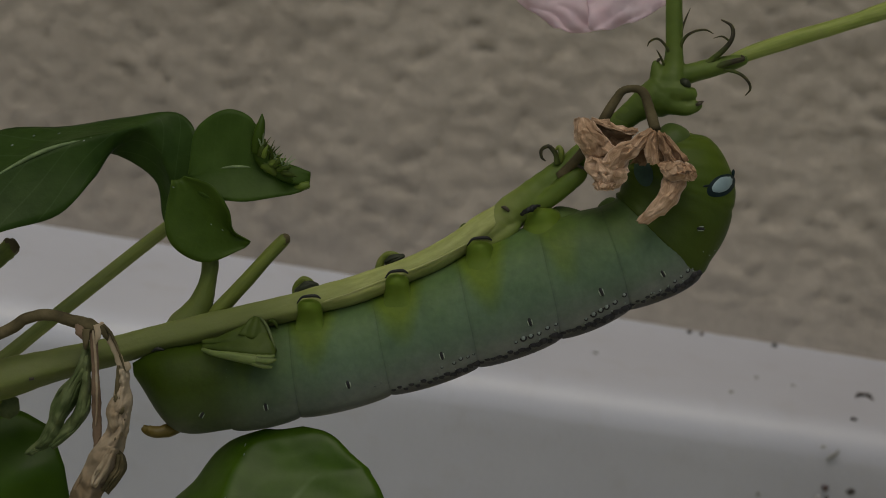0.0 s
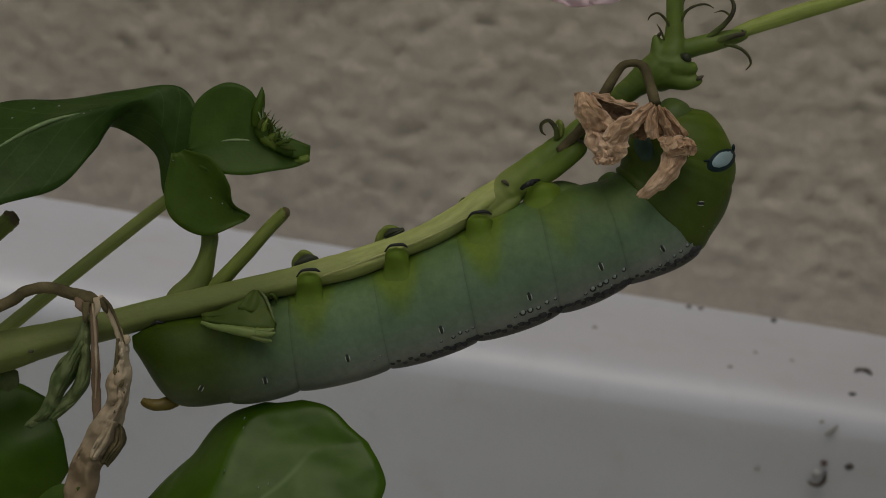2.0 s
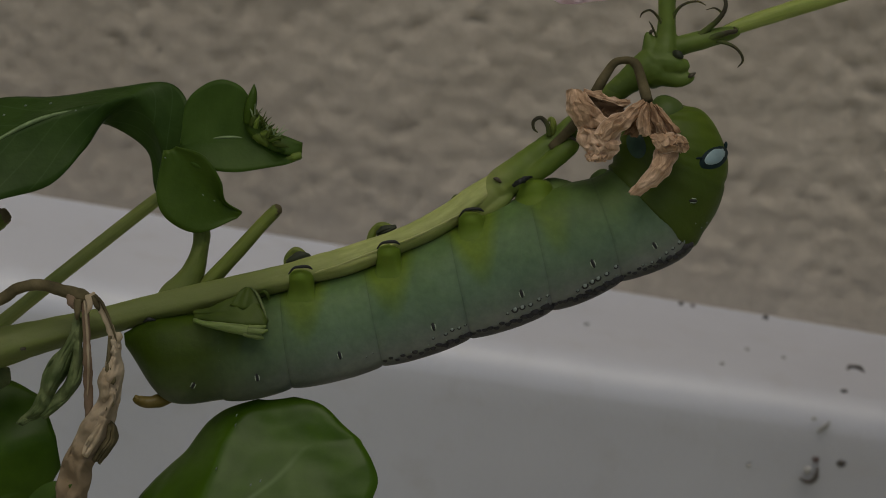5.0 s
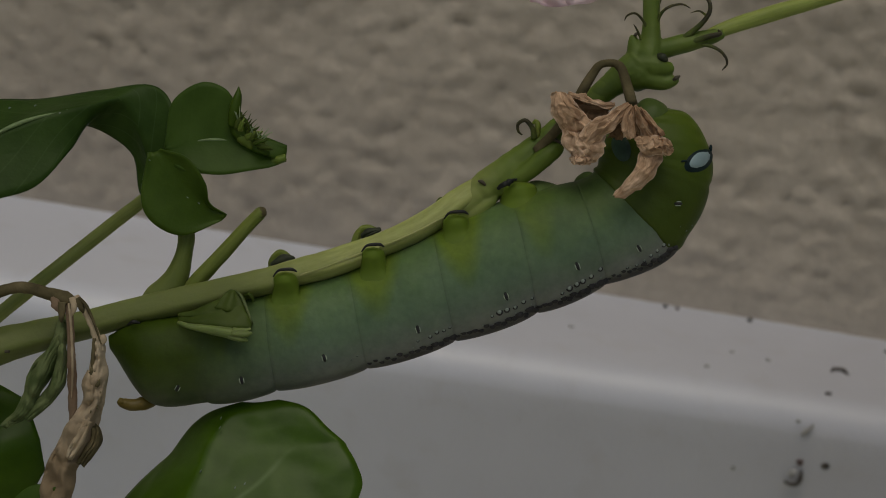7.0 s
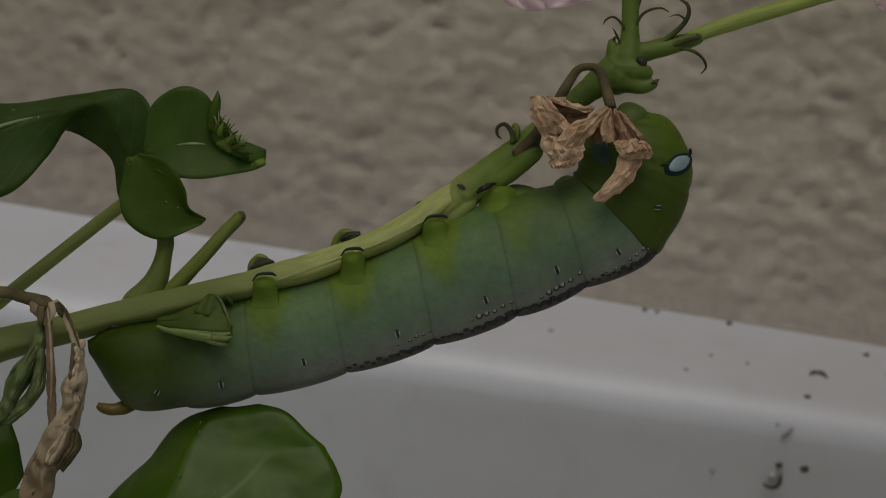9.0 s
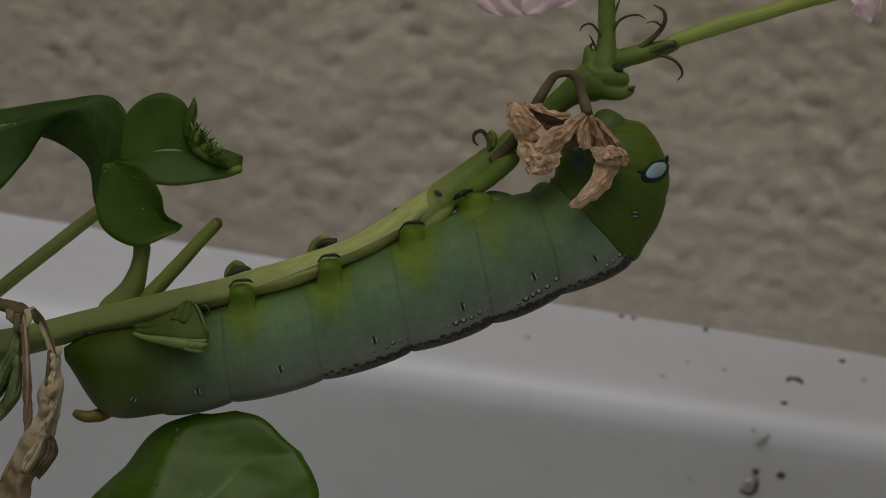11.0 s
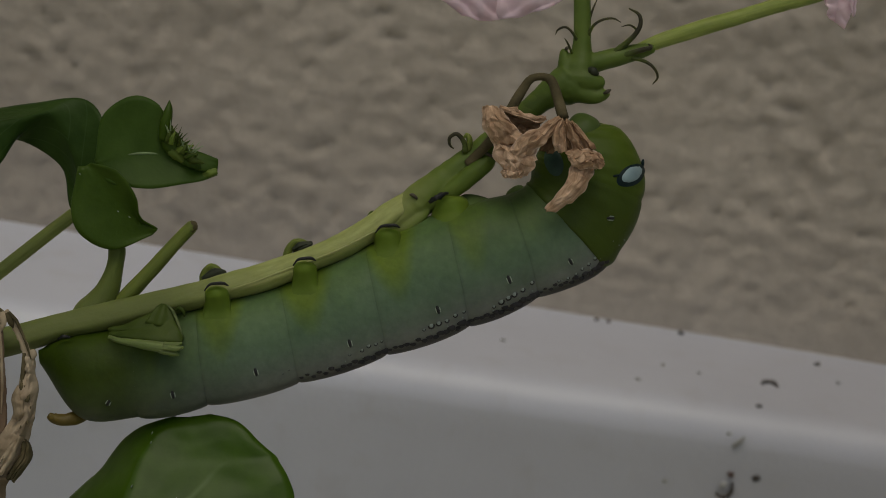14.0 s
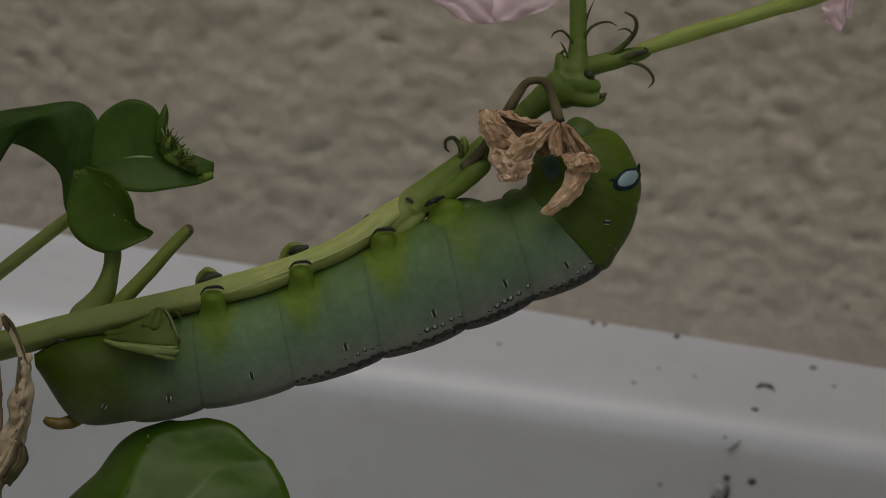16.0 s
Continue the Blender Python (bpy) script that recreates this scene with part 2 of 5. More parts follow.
def fused_material(name, dark, light, old, u0, u1):
    """Fresh green tissue that turns into older, paler stem across the camera's view from u1 back to u0 (mm)."""
    n = Nodes(name, 0.5, 0.22, 0.4, 0.0016)
    big = n.noise(160, 3)
    fine = n.noise(900, 4)
    c = n.ramp(big, (0.3, dark), (0.7, light))
    c = n.mix(n.maths("MULTIPLY", fine, 0.5), c, dark)
    if old:
        dot = n.add("ShaderNodeVectorMath", operation="DOT_PRODUCT")
        n.link(n.coords(), dot.inputs[0])
        dot.inputs[1].default_value = AXES.col[0] * 1000
        at = n.maths("SUBTRACT", dot.outputs["Value"], AXES.col[0].dot(MID) * 1000 + u0)
        at = n.maths("ADD", n.maths("DIVIDE", at, u1 - u0), n.maths("MULTIPLY", n.maths("SUBTRACT", big, 0.5), 0.5))
        c = n.mix(n.ramp(at, (0.0, (0.9, 0.9, 0.9)), (1.0, (0, 0, 0))), c, old)
    n.base(c)
    n.bump(big, 0.0002, 0.4)
    n.bump(fine, 0.00006, 0.6)
    return n.mat


M_RIDGE = stem_material("pale_stem_ridge", (0.27, 0.30, 0.10), (0.40, 0.42, 0.17))
M_SHOOT = stem_material("green_shoot", (0.115, 0.145, 0.026), (0.175, 0.212, 0.05))
M_BACK = stem_material("pale_shoot_behind", (0.18, 0.215, 0.06), (0.275, 0.315, 0.105))
M_NODE = stem_material("fresh_green_node", (0.085, 0.13, 0.018), (0.145, 0.20, 0.034))
M_JOINT = fused_material("green_stem_joint", (0.085, 0.13, 0.018), (0.145, 0.20, 0.034), (0.26, 0.285, 0.095), 3.0, 8.5)
M_FORK = fused_material("fresh_green_fork", (0.072, 0.112, 0.016), (0.125, 0.175, 0.032), None, 0, 1)
M_SHOOT_BASE = stem_material("green_shoot_base", (0.085, 0.115, 0.02), (0.135, 0.168, 0.038), 0.5, (0.138, 0.166, 0.05), (1.0, 2.6))
M_SEPAL = stem_material("brown_tipped_sepal", (0.028, 0.024, 0.014), (0.05, 0.042, 0.026), 0.5, (0.075, 0.105, 0.018), (0.3, 1.2))
M_TORN = leaf_material("torn_green_tissue", (0.042, 0.067, 0.009), (0.072, 0.104, 0.018), (0.12, 0.16, 0.05), 0.5, 0.12)
M_PALE = stem_material("cut_pale_green_stalk", (0.105, 0.145, 0.042), (0.185, 0.235, 0.085))
M_TUBE = stem_material("yellow_green_flower_tube", (0.19, 0.235, 0.055), (0.31, 0.36, 0.10))
M_LEAF = leaf_material("periwinkle_leaf", (0.034, 0.068, 0.004), (0.056, 0.102, 0.009), (0.16, 0.24, 0.09))
M_LEAF_BIG = leaf_material("broad_glossy_leaf", (0.036, 0.080, 0.003), (0.056, 0.118, 0.005), (0.16, 0.24, 0.09), 0.36, relief=0.00005, vein_show=0.02, slant_rib=0.45)
M_LEAF_BIG.node_tree.nodes["Principled BSDF"].inputs["Specular IOR Level"].default_value = 0.22
M_LEAF_DARK = leaf_material("dark_glossy_leaf", (0.024, 0.052, 0.008), (0.042, 0.082, 0.016), (0.12, 0.18, 0.08), 0.4, vein_show=0.2)
M_LEAF_DARK.node_tree.nodes["Principled BSDF"].inputs["Specular IOR Level"].default_value = 0.1
M_LEAF_YOUNG = leaf_material("young_leaf", (0.050, 0.100, 0.012), (0.074, 0.138, 0.020), (0.19, 0.28, 0.10), 0.45, 0.4)
M_BRISTLE = plain("pale_bristle", (0.22, 0.29, 0.15), 0.5)
M_VEIN = plain("pale_midrib", (0.15, 0.22, 0.09), 0.5)
M_WITHER = leaf_material("withered_green_leaf", (0.045, 0.075, 0.020), (0.19, 0.225, 0.10), (0.15, 0.16, 0.07), 0.65, 0.12)
M_DRY = dry_material("dry_brown_leaf", (0.25, 0.185, 0.115), (0.45, 0.365, 0.25), (0.58, 0.49, 0.355), 260.0)
M_DRY_LEAF = dry_material("dry_brown_hanging_leaf", (0.26, 0.195, 0.125), (0.46, 0.375, 0.265), (0.60, 0.51, 0.375), 260.0, (0.18, 0.13, 0.075))
M_STRAND = dry_material("red_brown_dry_strand", (0.13, 0.085, 0.055), (0.235, 0.165, 0.11), (0.33, 0.245, 0.175), 260.0)
M_FLOWER_DRY = dry_material("papery_dead_flower", (0.38, 0.245, 0.15), (0.60, 0.435, 0.30), (0.80, 0.64, 0.50), 260.0, None, 0.00012, True)
# inner petal brown, darkened to paint the shade in cup, throat and pleats
M_FLOWER_SHADE = dry_material("shaded_brown_inner_flower", (0.17, 0.10, 0.05), (0.27, 0.17, 0.095), (0.36, 0.24, 0.14), 450.0, None, 0.00012)
M_STALK_DRY = dry_material("brown_dry_stalk", (0.055, 0.045, 0.022), (0.12, 0.10, 0.05), (0.19, 0.155, 0.085))
M_PINK = leaf_material("pale_pink_petal", (0.88, 0.72, 0.78), (0.94, 0.84, 0.88), (0.78, 0.58, 0.66), 0.6, 0.55, relief=0.0001, vein_show=0.1)
M_HOOK = plain("dark_brown_hook", (0.055, 0.045, 0.028), 0.5)
M_HOLLOW = plain("dark_green_hollow", (0.022, 0.028, 0.012), 0.6)
M_BLACK = plain("black_chitin", (0.008, 0.009, 0.009), 0.55)
M_SKIN, M_HOOD = skin_material(), hood_material()
M_CAPSULE = plain("grey_green_head", (0.062, 0.095, 0.022), 0.5, 0.15, 500, 0.2)


def leg_material():
    """Yellow-green at the foot, the flank's grey-green where the leg swells out of the skin."""
    n = Nodes("yellow_green_proleg", 0.55, 0.14, 0.4, 0.002)
    u, v = n.uv()
    f = n.maths("ADD", u, n.maths("MULTIPLY", n.maths("SUBTRACT", n.noise(300, 3), 0.5), 0.3))
    c = n.ramp(f, (0.0, (0.096, 0.148, 0.014)), (0.45, (0.112, 0.170, 0.019)), (0.95, (0.106, 0.164, 0.026)))
    n.base(c)
    n.bump(n.noise(700, 3), 0.00006, 0.6)
    return n.mat


M_LEG = leg_material()
M_THORAX = plain("grey_green_leg", (0.088, 0.140, 0.032), 0.75, 0.15, 500)
M_HORN = plain("ochre_tail_horn", (0.125, 0.09, 0.014), 0.5, 0.2, 500)
M_SPOT = plain("white_wart", (0.21, 0.25, 0.22), 0.5, 0.12)
M_LIP = plain("pale_breathing_hole_lip", (0.36, 0.42, 0.33), 0.5, 0.1)
M_BAND = plain("purple_black_warts", (0.018, 0.017, 0.018), 0.5)
M_EYE_RIM = plain("teal_black_eye_rim", (0.003, 0.015, 0.017), 0.6, spec=0.2)
M_EYE = plain("pale_blue_eye_spot", (0.22, 0.31, 0.33), 0.4, 0.12, 500)
M_EYE_DIM = plain("blue_green_eye_spot", (0.024, 0.055, 0.038), 0.6)
M_FRASS = plain("dark_droppings", (0.065, 0.056, 0.05), 0.85)
M_FRASS_PALE = plain("faded_droppings", (0.27, 0.265, 0.25), 0.85)
M_CHALK = plain("white_crust", (0.45, 0.44, 0.43), 0.8)
M_RUST = plain("red_brown_droppings", (0.11, 0.072, 0.066), 0.85)

# ---------------------------------------------------------------- geometry helpers

def S(p):
    """World place of a point laid out to fit the camera's view: mm across, mm up, mm deep, from its middle."""
    return MID + AXES @ (Vector((p[0], p[1], -p[2])) * 0.001)


def spline(points, count):
    """Points evenly along a Catmull-Rom curve (any number of components)."""
    p = np.array(points, float)
    p = np.vstack([2 * p[0] - p[1], p, 2 * p[-1] - p[-2]])
    n = len(p) - 3
    out = []
    for t in np.linspace(0, n, count):
        i = min(int(t), n - 1)
        f = t - i
        a, b, c, d = p[i:i + 4]
        out.append(0.5 * (2 * b + (c - a) * f + (2 * a - 5 * b + 4 * c - d) * f * f + (3 * b - a - 3 * c + d) * f ** 3))
    return np.array(out)


def part(name, bm, material, parent, label=""):
    """Links a bmesh as one smooth mesh object under a thing or a part."""
    bmesh.ops.recalc_face_normals(bm, faces=bm.faces)
    me = bpy.data.meshes.new(name)
    for f in bm.faces:
        f.smooth = True
    bm.to_mesh(me)
    bm.free()
    me.materials.append(material)
    ob = new(name, me)
    if parent:
        ob.parent = parent
        if parent.data is None:
            ob.matrix_parent_inverse = Matrix.Translation(-parent.location)
    return tagged(ob, label)


def thing(name, at, label, category, group="", kind=""):
    """An Empty at a thing's base; its parts are written in world places."""
    ob = new(name)
    ob.empty_display_size = 0.005
    ob.location = at
    return tagged(ob, label, category, group, kind)


def grid(bm, rows, closed, uvs=None, caps=False):
    """Faces over rows of world places, with UVs."""
    layer = bm.loops.layers.uv.verify()
    made = [[bm.verts.new(p) for p in row] for row in rows]
    n = len(rows[0])
    for i in range(len(rows) - 1):
        for j in range(n if closed else n - 1):
            k = (j + 1) % n
            f = bm.faces.new((made[i][j], made[i][k], made[i + 1][k], made[i + 1][j]))
            if uvs:
                w = j + 1
                for loop, (a, b) in zip(f.loops, ((i, j), (i, w), (i + 1, w), (i + 1, j))):
                    loop[layer].uv = uvs(a / (len(rows) - 1), b / n if closed else b / (n - 1))
    if caps:
        for row in (made[0], made[-1]):
            bm.faces.new(row)
    return made


def tube(points, radii, sides=12, count=None, ridge=0.0, lumps=0.0, seed=0.0, flat=1.0, world_points=False):
    """A round, tapering stalk along points; ridge makes it angular, lumps uneven. Radii in mm."""
    count = count or max(8, 6 * len(points))
    base = np.array([S(p) for p in points]) if not world_points else np.array(points, float)
    line = spline(base, count)
    rad = spline([[r] for r in spline([[r] for r in radii], len(points))[:, 0]], count)[:, 0] * 0.001
    bm = bmesh.new()
    side = AXES @ Vector((0, 0, 1))
    rows = []
    for i in range(count):
        tan = Vector(line[min(i + 1, count - 1)] - line[max(i - 1, 0)]).normalized()
        a = tan.cross(side)
        a = a.normalized() if a.length > 1e-4 else AXES @ Vector((1, 0, 0))
        b = a.cross(tan).normalized()
        row = []
        for j in range(sides):
            th = 2 * math.pi * j / sides
            r = rad[i]
            if ridge:
                f, e = th - radians(70), 2 - 8 * ridge
                r *= (1 + 0.9 * ridge) / (abs(math.cos(f)) ** e + abs(math.sin(f)) ** e) ** (1 / e)
            d = a * math.cos(th) + b * math.sin(th) * flat
            p = Vector(line[i]) + d * r
            if lumps:
                p += d * rad[i] * lumps * noise.noise(Vector((th * 0.8 + seed, i * 0.35, seed * 3.1)))
            row.append(p)
        rows.append(row)
    grid(bm, rows, True, lambda s, t: (s * count / 8, t), True)
    return bm


def blade(mid, left, right, cols=7, rows=26, belly=0.0, crumple=0.0, size=2.0, seed=0.0, thick=0.22, wave=0.0, folded=0.25, pleat=0.0, pleats=0.3, drift=0.5):
    """A leaf or petal with thickness, spanned between its midrib and two edges (points in mm)."""
    m, l, r = (spline(x, rows) for x in (mid, left, right))
    bm = bmesh.new()
    layer_rows, under = [], []
    pts = np.zeros((rows, 2 * cols + 1, 3))
    for i in range(rows):
        for j in range(-cols, cols + 1):
            f = abs(j) / cols
            e = l[i] if j < 0 else r[i]
            p = m[i] * (1 - f) + e * f
            p = p + np.array((0, 0, belly * (f * f - f) * 4 * 0.25))
            if wave:
                p = p + np.array((0, 0, wave * f * math.sin(i * 0.7 + (2 if j < 0 else 0))))
            if crumple:
                q = Vector(p) / size + Vector((seed, seed * 2.3, seed * 0.7))
                fold = abs(noise.noise(q * 1.1)) * 2 + abs(noise.noise(q * 2.5 + Vector((5, 1, 8)))) * 0.55
                p = p + np.array(noise.noise_vector(q)) * crumple * drift + np.array((0, 0, (fold - 0.7) * crumple * folded))
            if pleat:
                k = noise.noise(Vector((j * pleats + seed, i * 0.045, seed * 1.7)))
                p = p + np.array((0, 0, (abs(k) * 2.2 - 0.5) * pleat))
            pts[i, j + cols] = p
    nu = np.gradient(pts, axis=0)
    nv = np.gradient(pts, axis=1)
    nor = np.cross(nu, nv)
    nor /= np.maximum(np.linalg.norm(nor, axis=2, keepdims=True), 1e-9)
    edge = np.ones((rows, 2 * cols + 1, 1))
    edge[:, 0] = edge[:, -1] = edge[0] = edge[-1] = 0.35
    top, low = pts + nor * thick * 0.5 * edge, pts - nor * thick * 0.5 * edge
    ring = np.concatenate([top, low[:, ::-1]], axis=1)
    n = 2 * cols + 1

    def uvs(s, t):
        k = t * 2 * n
        v = (k if k < n else 2 * n - 1 - k) / (n - 1) * 2 - 1
        return s, max(-1.0, min(1.0, v))
    grid(bm, [[S(p) for p in row] for row in ring], True, uvs, True)
    return bm


def lump(at, radii, way=(0, 1, 0), rough=0.0, seed=0.0, rings=8, sides=10, world_at=False):
    """A rounded, slightly uneven body: radii in mm along across, along way, and deep (view axes)."""
    bm = bmesh.new()
    bmesh.ops.create_uvsphere(bm, u_segments=sides, v_segments=rings, radius=1.0)
    d = Vector((way[0], way[1], 0)).normalized()
    e = Vector((d.y, -d.x, 0))
    for v in bm.verts:
        c = v.co.copy()
        if rough:
            c *= 1 + rough * noise.noise(c * 1.7 + Vector((seed, seed, seed)))
        off = e * c.x * radii[0] + d * c.z * radii[1] + Vector((0, 0, c.y * radii[2]))
        v.co = (Vector(at) + Vector((off.x, off.z, off.y)) * 0.001) if world_at else S(Vector(at) + off)
    return bm


def fused(name, pieces, material, parent, label="", cell=0.13, soften=6):
    """Several bodies grown into one smooth skin; cell in mm."""
    bm = bmesh.new()
    for piece in pieces:
        me = bpy.data.meshes.new("piece")
        bmesh.ops.recalc_face_normals(piece, faces=piece.faces)
        piece.to_mesh(me)
        piece.free()
        bm.from_mesh(me)
        bpy.data.meshes.remove(me)
    ob = part(name, bm, material, parent, label)
    grow = ob.modifiers.new("grown_together", "REMESH")
    grow.mode, grow.voxel_size, grow.use_smooth_shade = "VOXEL", cell * 0.001, True
    calm = ob.modifiers.new("softened", "SMOOTH")
    calm.factor, calm.iterations = 0.5, soften
    return ob


# ---------------------------------------------------------------- setting
TOP = 0.30
WALL_Y = 0.40
EDGE_Y = 0.3645


def steps(lo, hi, fine_lo, fine_hi, fine, coarse):
    a = list(np.linspace(lo, fine_lo, coarse, endpoint=False))
    return a + list(np.arange(fine_lo, fine_hi, fine)) + list(np.linspace(fine_hi, hi, coarse))


def stucco_wall():
    xs = steps(-4.0, 4.0, -0.13, 0.16, 0.0011, 14)
    zs = steps(0.0, 2.8, 0.29, 0.46, 0.0011, 14)
    verts, faces = [], []
    for z in zs:
        for x in xs:
            q = Vector((x * 265, z * 310 + x * 25, 3.7))
            q += Vector(noise.noise_vector(Vector((x * 240, z * 260, 1.3)))) * 0.45
            big = noise.noise(q)
            mid = noise.noise(q * 2.3 + Vector((9, 4, 2)))
            pit = max(0.0, noise.noise(q * 1.2 + Vector((31, 7, 5))) - 0.25)
            calm = min(1.0, max(0.25, (z - TOP) / 0.008))
            y = WALL_Y + 0.0006 + calm * (-0.00078 * big - 0.00042 * mid + 0.0024 * pit - 0.00022 * noise.noise(q * 5.5) - 0.0004 * noise.noise(q * 0.3))
            verts.append((x, y, z))
    n, m = len(xs), len(zs)
    for j in range(m - 1):
        for i in range(n - 1):
            faces.append((j * n + i, j * n + i + 1, (j + 1) * n + i + 1, (j + 1) * n + i))
    b = len(verts)
    verts += [(-4, WALL_Y + 0.2, 0), (4, WALL_Y + 0.2, 0), (4, WALL_Y + 0.2, 2.8), (-4, WALL_Y + 0.2, 2.8)]
    faces.append((b + 1, b, b + 3, b + 2))
    faces.append([(m - 1) * n + i for i in range(n)] + [b + 2, b + 3])
    faces.append([j * n for j in range(m)] + [b + 3, b])
    faces.append([b + 1, b + 2] + [j * n + n - 1 for j in range(m - 1, -1, -1)])
    me = bpy.data.meshes.new("wall_north")
    me.from_pydata(verts, [], faces)
    me.polygons.foreach_set("use_smooth", [True] * len(me.polygons))
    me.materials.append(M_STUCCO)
    return tagged(new("wall_north", me), "grey-brown wall with coarse rough stucco", "wall", kind="structure")


def white_ledge():
    """A low painted plinth along the foot of the wall, with a rounded front edge."""
    r = 0.0064
    prof = [(WALL_Y + 0.004, TOP + 0.0008)]
    prof += [(WALL_Y - 0.03 * k / 6, TOP) for k in range(0, 7)]
    for k in range(13):
        a = radians(90 + 86 * k / 12)
        prof.append((EDGE_Y + r * 0.72 + r * math.cos(a), TOP - r + r * math.sin(a)))
    y, z = prof[-1]
    prof += [(y + 0.0004 * k, z - 0.004 * k) for k in range(1, 16)]
    prof += [(y + 0.009, 0.0), (WALL_Y + 0.004, 0.0)]
    xs = steps(-3.0, 3.0, -0.15, 0.18, 0.004, 10)
    bm = bmesh.new()
    rows = []
    for x in xs:
        row = []
        for k, (py, pz) in enumerate(prof):
            u = noise.noise(Vector((x * 22, py * 30, pz * 30))) * 0.0005 if 0 < k < len(prof) - 2 else 0
            slant = 0.035 * max(-0.12, min(0.16, x)) * max(0.0, min(1.0, (WALL_Y - py) / 0.038))
            row.append(Vector((x, py + u + slant, pz + u * 0.6)))
        rows.append(row)
    grid(bm, rows, True, None, True)
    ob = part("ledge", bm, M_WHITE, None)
    return tagged(ob, "low white-painted plinth with rounded edge along the wall", "ledge", kind="structure")


def ground_sheet():
    bm = bmesh.new()
    bmesh.ops.create_grid(bm, x_segments=24, y_segments=24, size=400.0)
    for v in bm.verts:
        v.co.z = -0.002
    return tagged(part("ground", bm, M_GROUND, None), "plain ground out of view, toned to bounce light upward", "ground", kind="structure")


stucco_wall()
white_ledge()
ground_sheet()

# ---------------------------------------------------------------- periwinkle plant
ROOT = Vector((-0.155, 0.235, 0.0))
plant = thing("periwinkle_plant", ROOT, "green periwinkle plant with bare stems and withered flowers", "plant")


def main_stem():
    pts = [(-67.17, -15.90, 0), (-54.89, -12.90, 0), (-43.48, -9.99, 0), (-40.36, -9.15, 0), (-36.84, -8.28, 0), (-32.32, -7.20, 0), (-28.39, -6.13, -0.2), (-23.15, -4.98, -0.8), (-17.40, -3.60, -1.8), (-14.33, -2.85, -2.2), (-12.12, -2.18, -2.2), (-9.19, -1.44, -2.2), (-6.32, -0.44, -2.2), (-3.67, 0.61, -2.2), (-0.91, 1.80, -2), (1.81, 3.44, -1.4), (4.04, 4.95, -0.6), (6.74, 6.82, 0.4)]
    rad = [2.10, 2.05, 1.99, 1.73, 1.55, 1.41, 1.35, 1.44, 1.34, 1.31, 1.31, 1.38, 1.30, 1.17, 1.25, 1.22, 1.33, 1.00]
    return part("main_stem", tube(pts, rad, 40, 130, 0.075, 0.035, 1.0), M_STEM, plant, "pale green angular stem")


def root_stem():
    a, b = S((-66.33, -15.34, 0)), S((-72.74, -20.03, 0))
    pts = [a, b, Vector((-0.15, 0.232, 0.25)), Vector((-0.152, 0.235, 0.12)), ROOT]
    return part("root_stem", tube(pts, [2.0, 2.1, 2.4, 2.8, 3.2], 12, 40, 0.05, 0.05, 2.0, 1.0, True), M_STEM, plant)


main_stem()
root_stem()


def stalk(name, pts, rad, mat, label="", **k):
    return part(name, tube(pts, rad, **k), mat, plant, label)


# fine ridge along the angular stem
stalk("stem_ridge", [(-12.45, -2.75, -3.2), (-11.39, -2.36, -3.5), (-8.75, -1.48, -3.5), (-5.62, -0.27, -3.5), (-3.65, 0.44, -3.5), (-1.07, 1.48, -3.3), (1.85, 2.98, -2.7), (3.24, 3.87, -2)], [0.04, 0.11, 0.12, 0.12, 0.12, 0.12, 0.1, 0.05], M_RIDGE, "pale edge along the angular stem", sides=8, count=90, lumps=0.3, seed=31.0)

# upper stem: node, bare length behind the dead flower, and the fork
fused("upper_stem", [
    tube([(2.2, 3.0, -0.9), (4.4, 4.5, -0.5), (6.47, 6.08, 0), (9.26, 8.42, 0), (12.05, 10.77, 0), (15.40, 13.56, 0), (18.74, 16.23, 0)], [0.9, 1.25, 1.7, 1.5, 1.15, 1.05, 1.2], 20, 70, 0.03, 0.08),
    tube([(7.54, 5.73, -0.6), (9.20, 6.89, -1), (10.85, 8.04, -1.3), (12.39, 9.31, -1.5), (13.39, 10.04, -1.4), (13.91, 10.44, -1.1)], [0.6, 0.85, 0.95, 0.95, 0.8, 0.35], 16, 34, 0, 0.05, 11.0),
    tube([(3.9, 2.9, -0.6), (5.4, 3.6, -1), (6.77, 4.65, -1.1), (7.50, 5.28, -1)], [0.5, 0.75, 0.6, 0.25], 14, 24, 0, 0.08, 12.0),
], M_JOINT, plant, "fresh green swollen stem joint with a blunt pod")
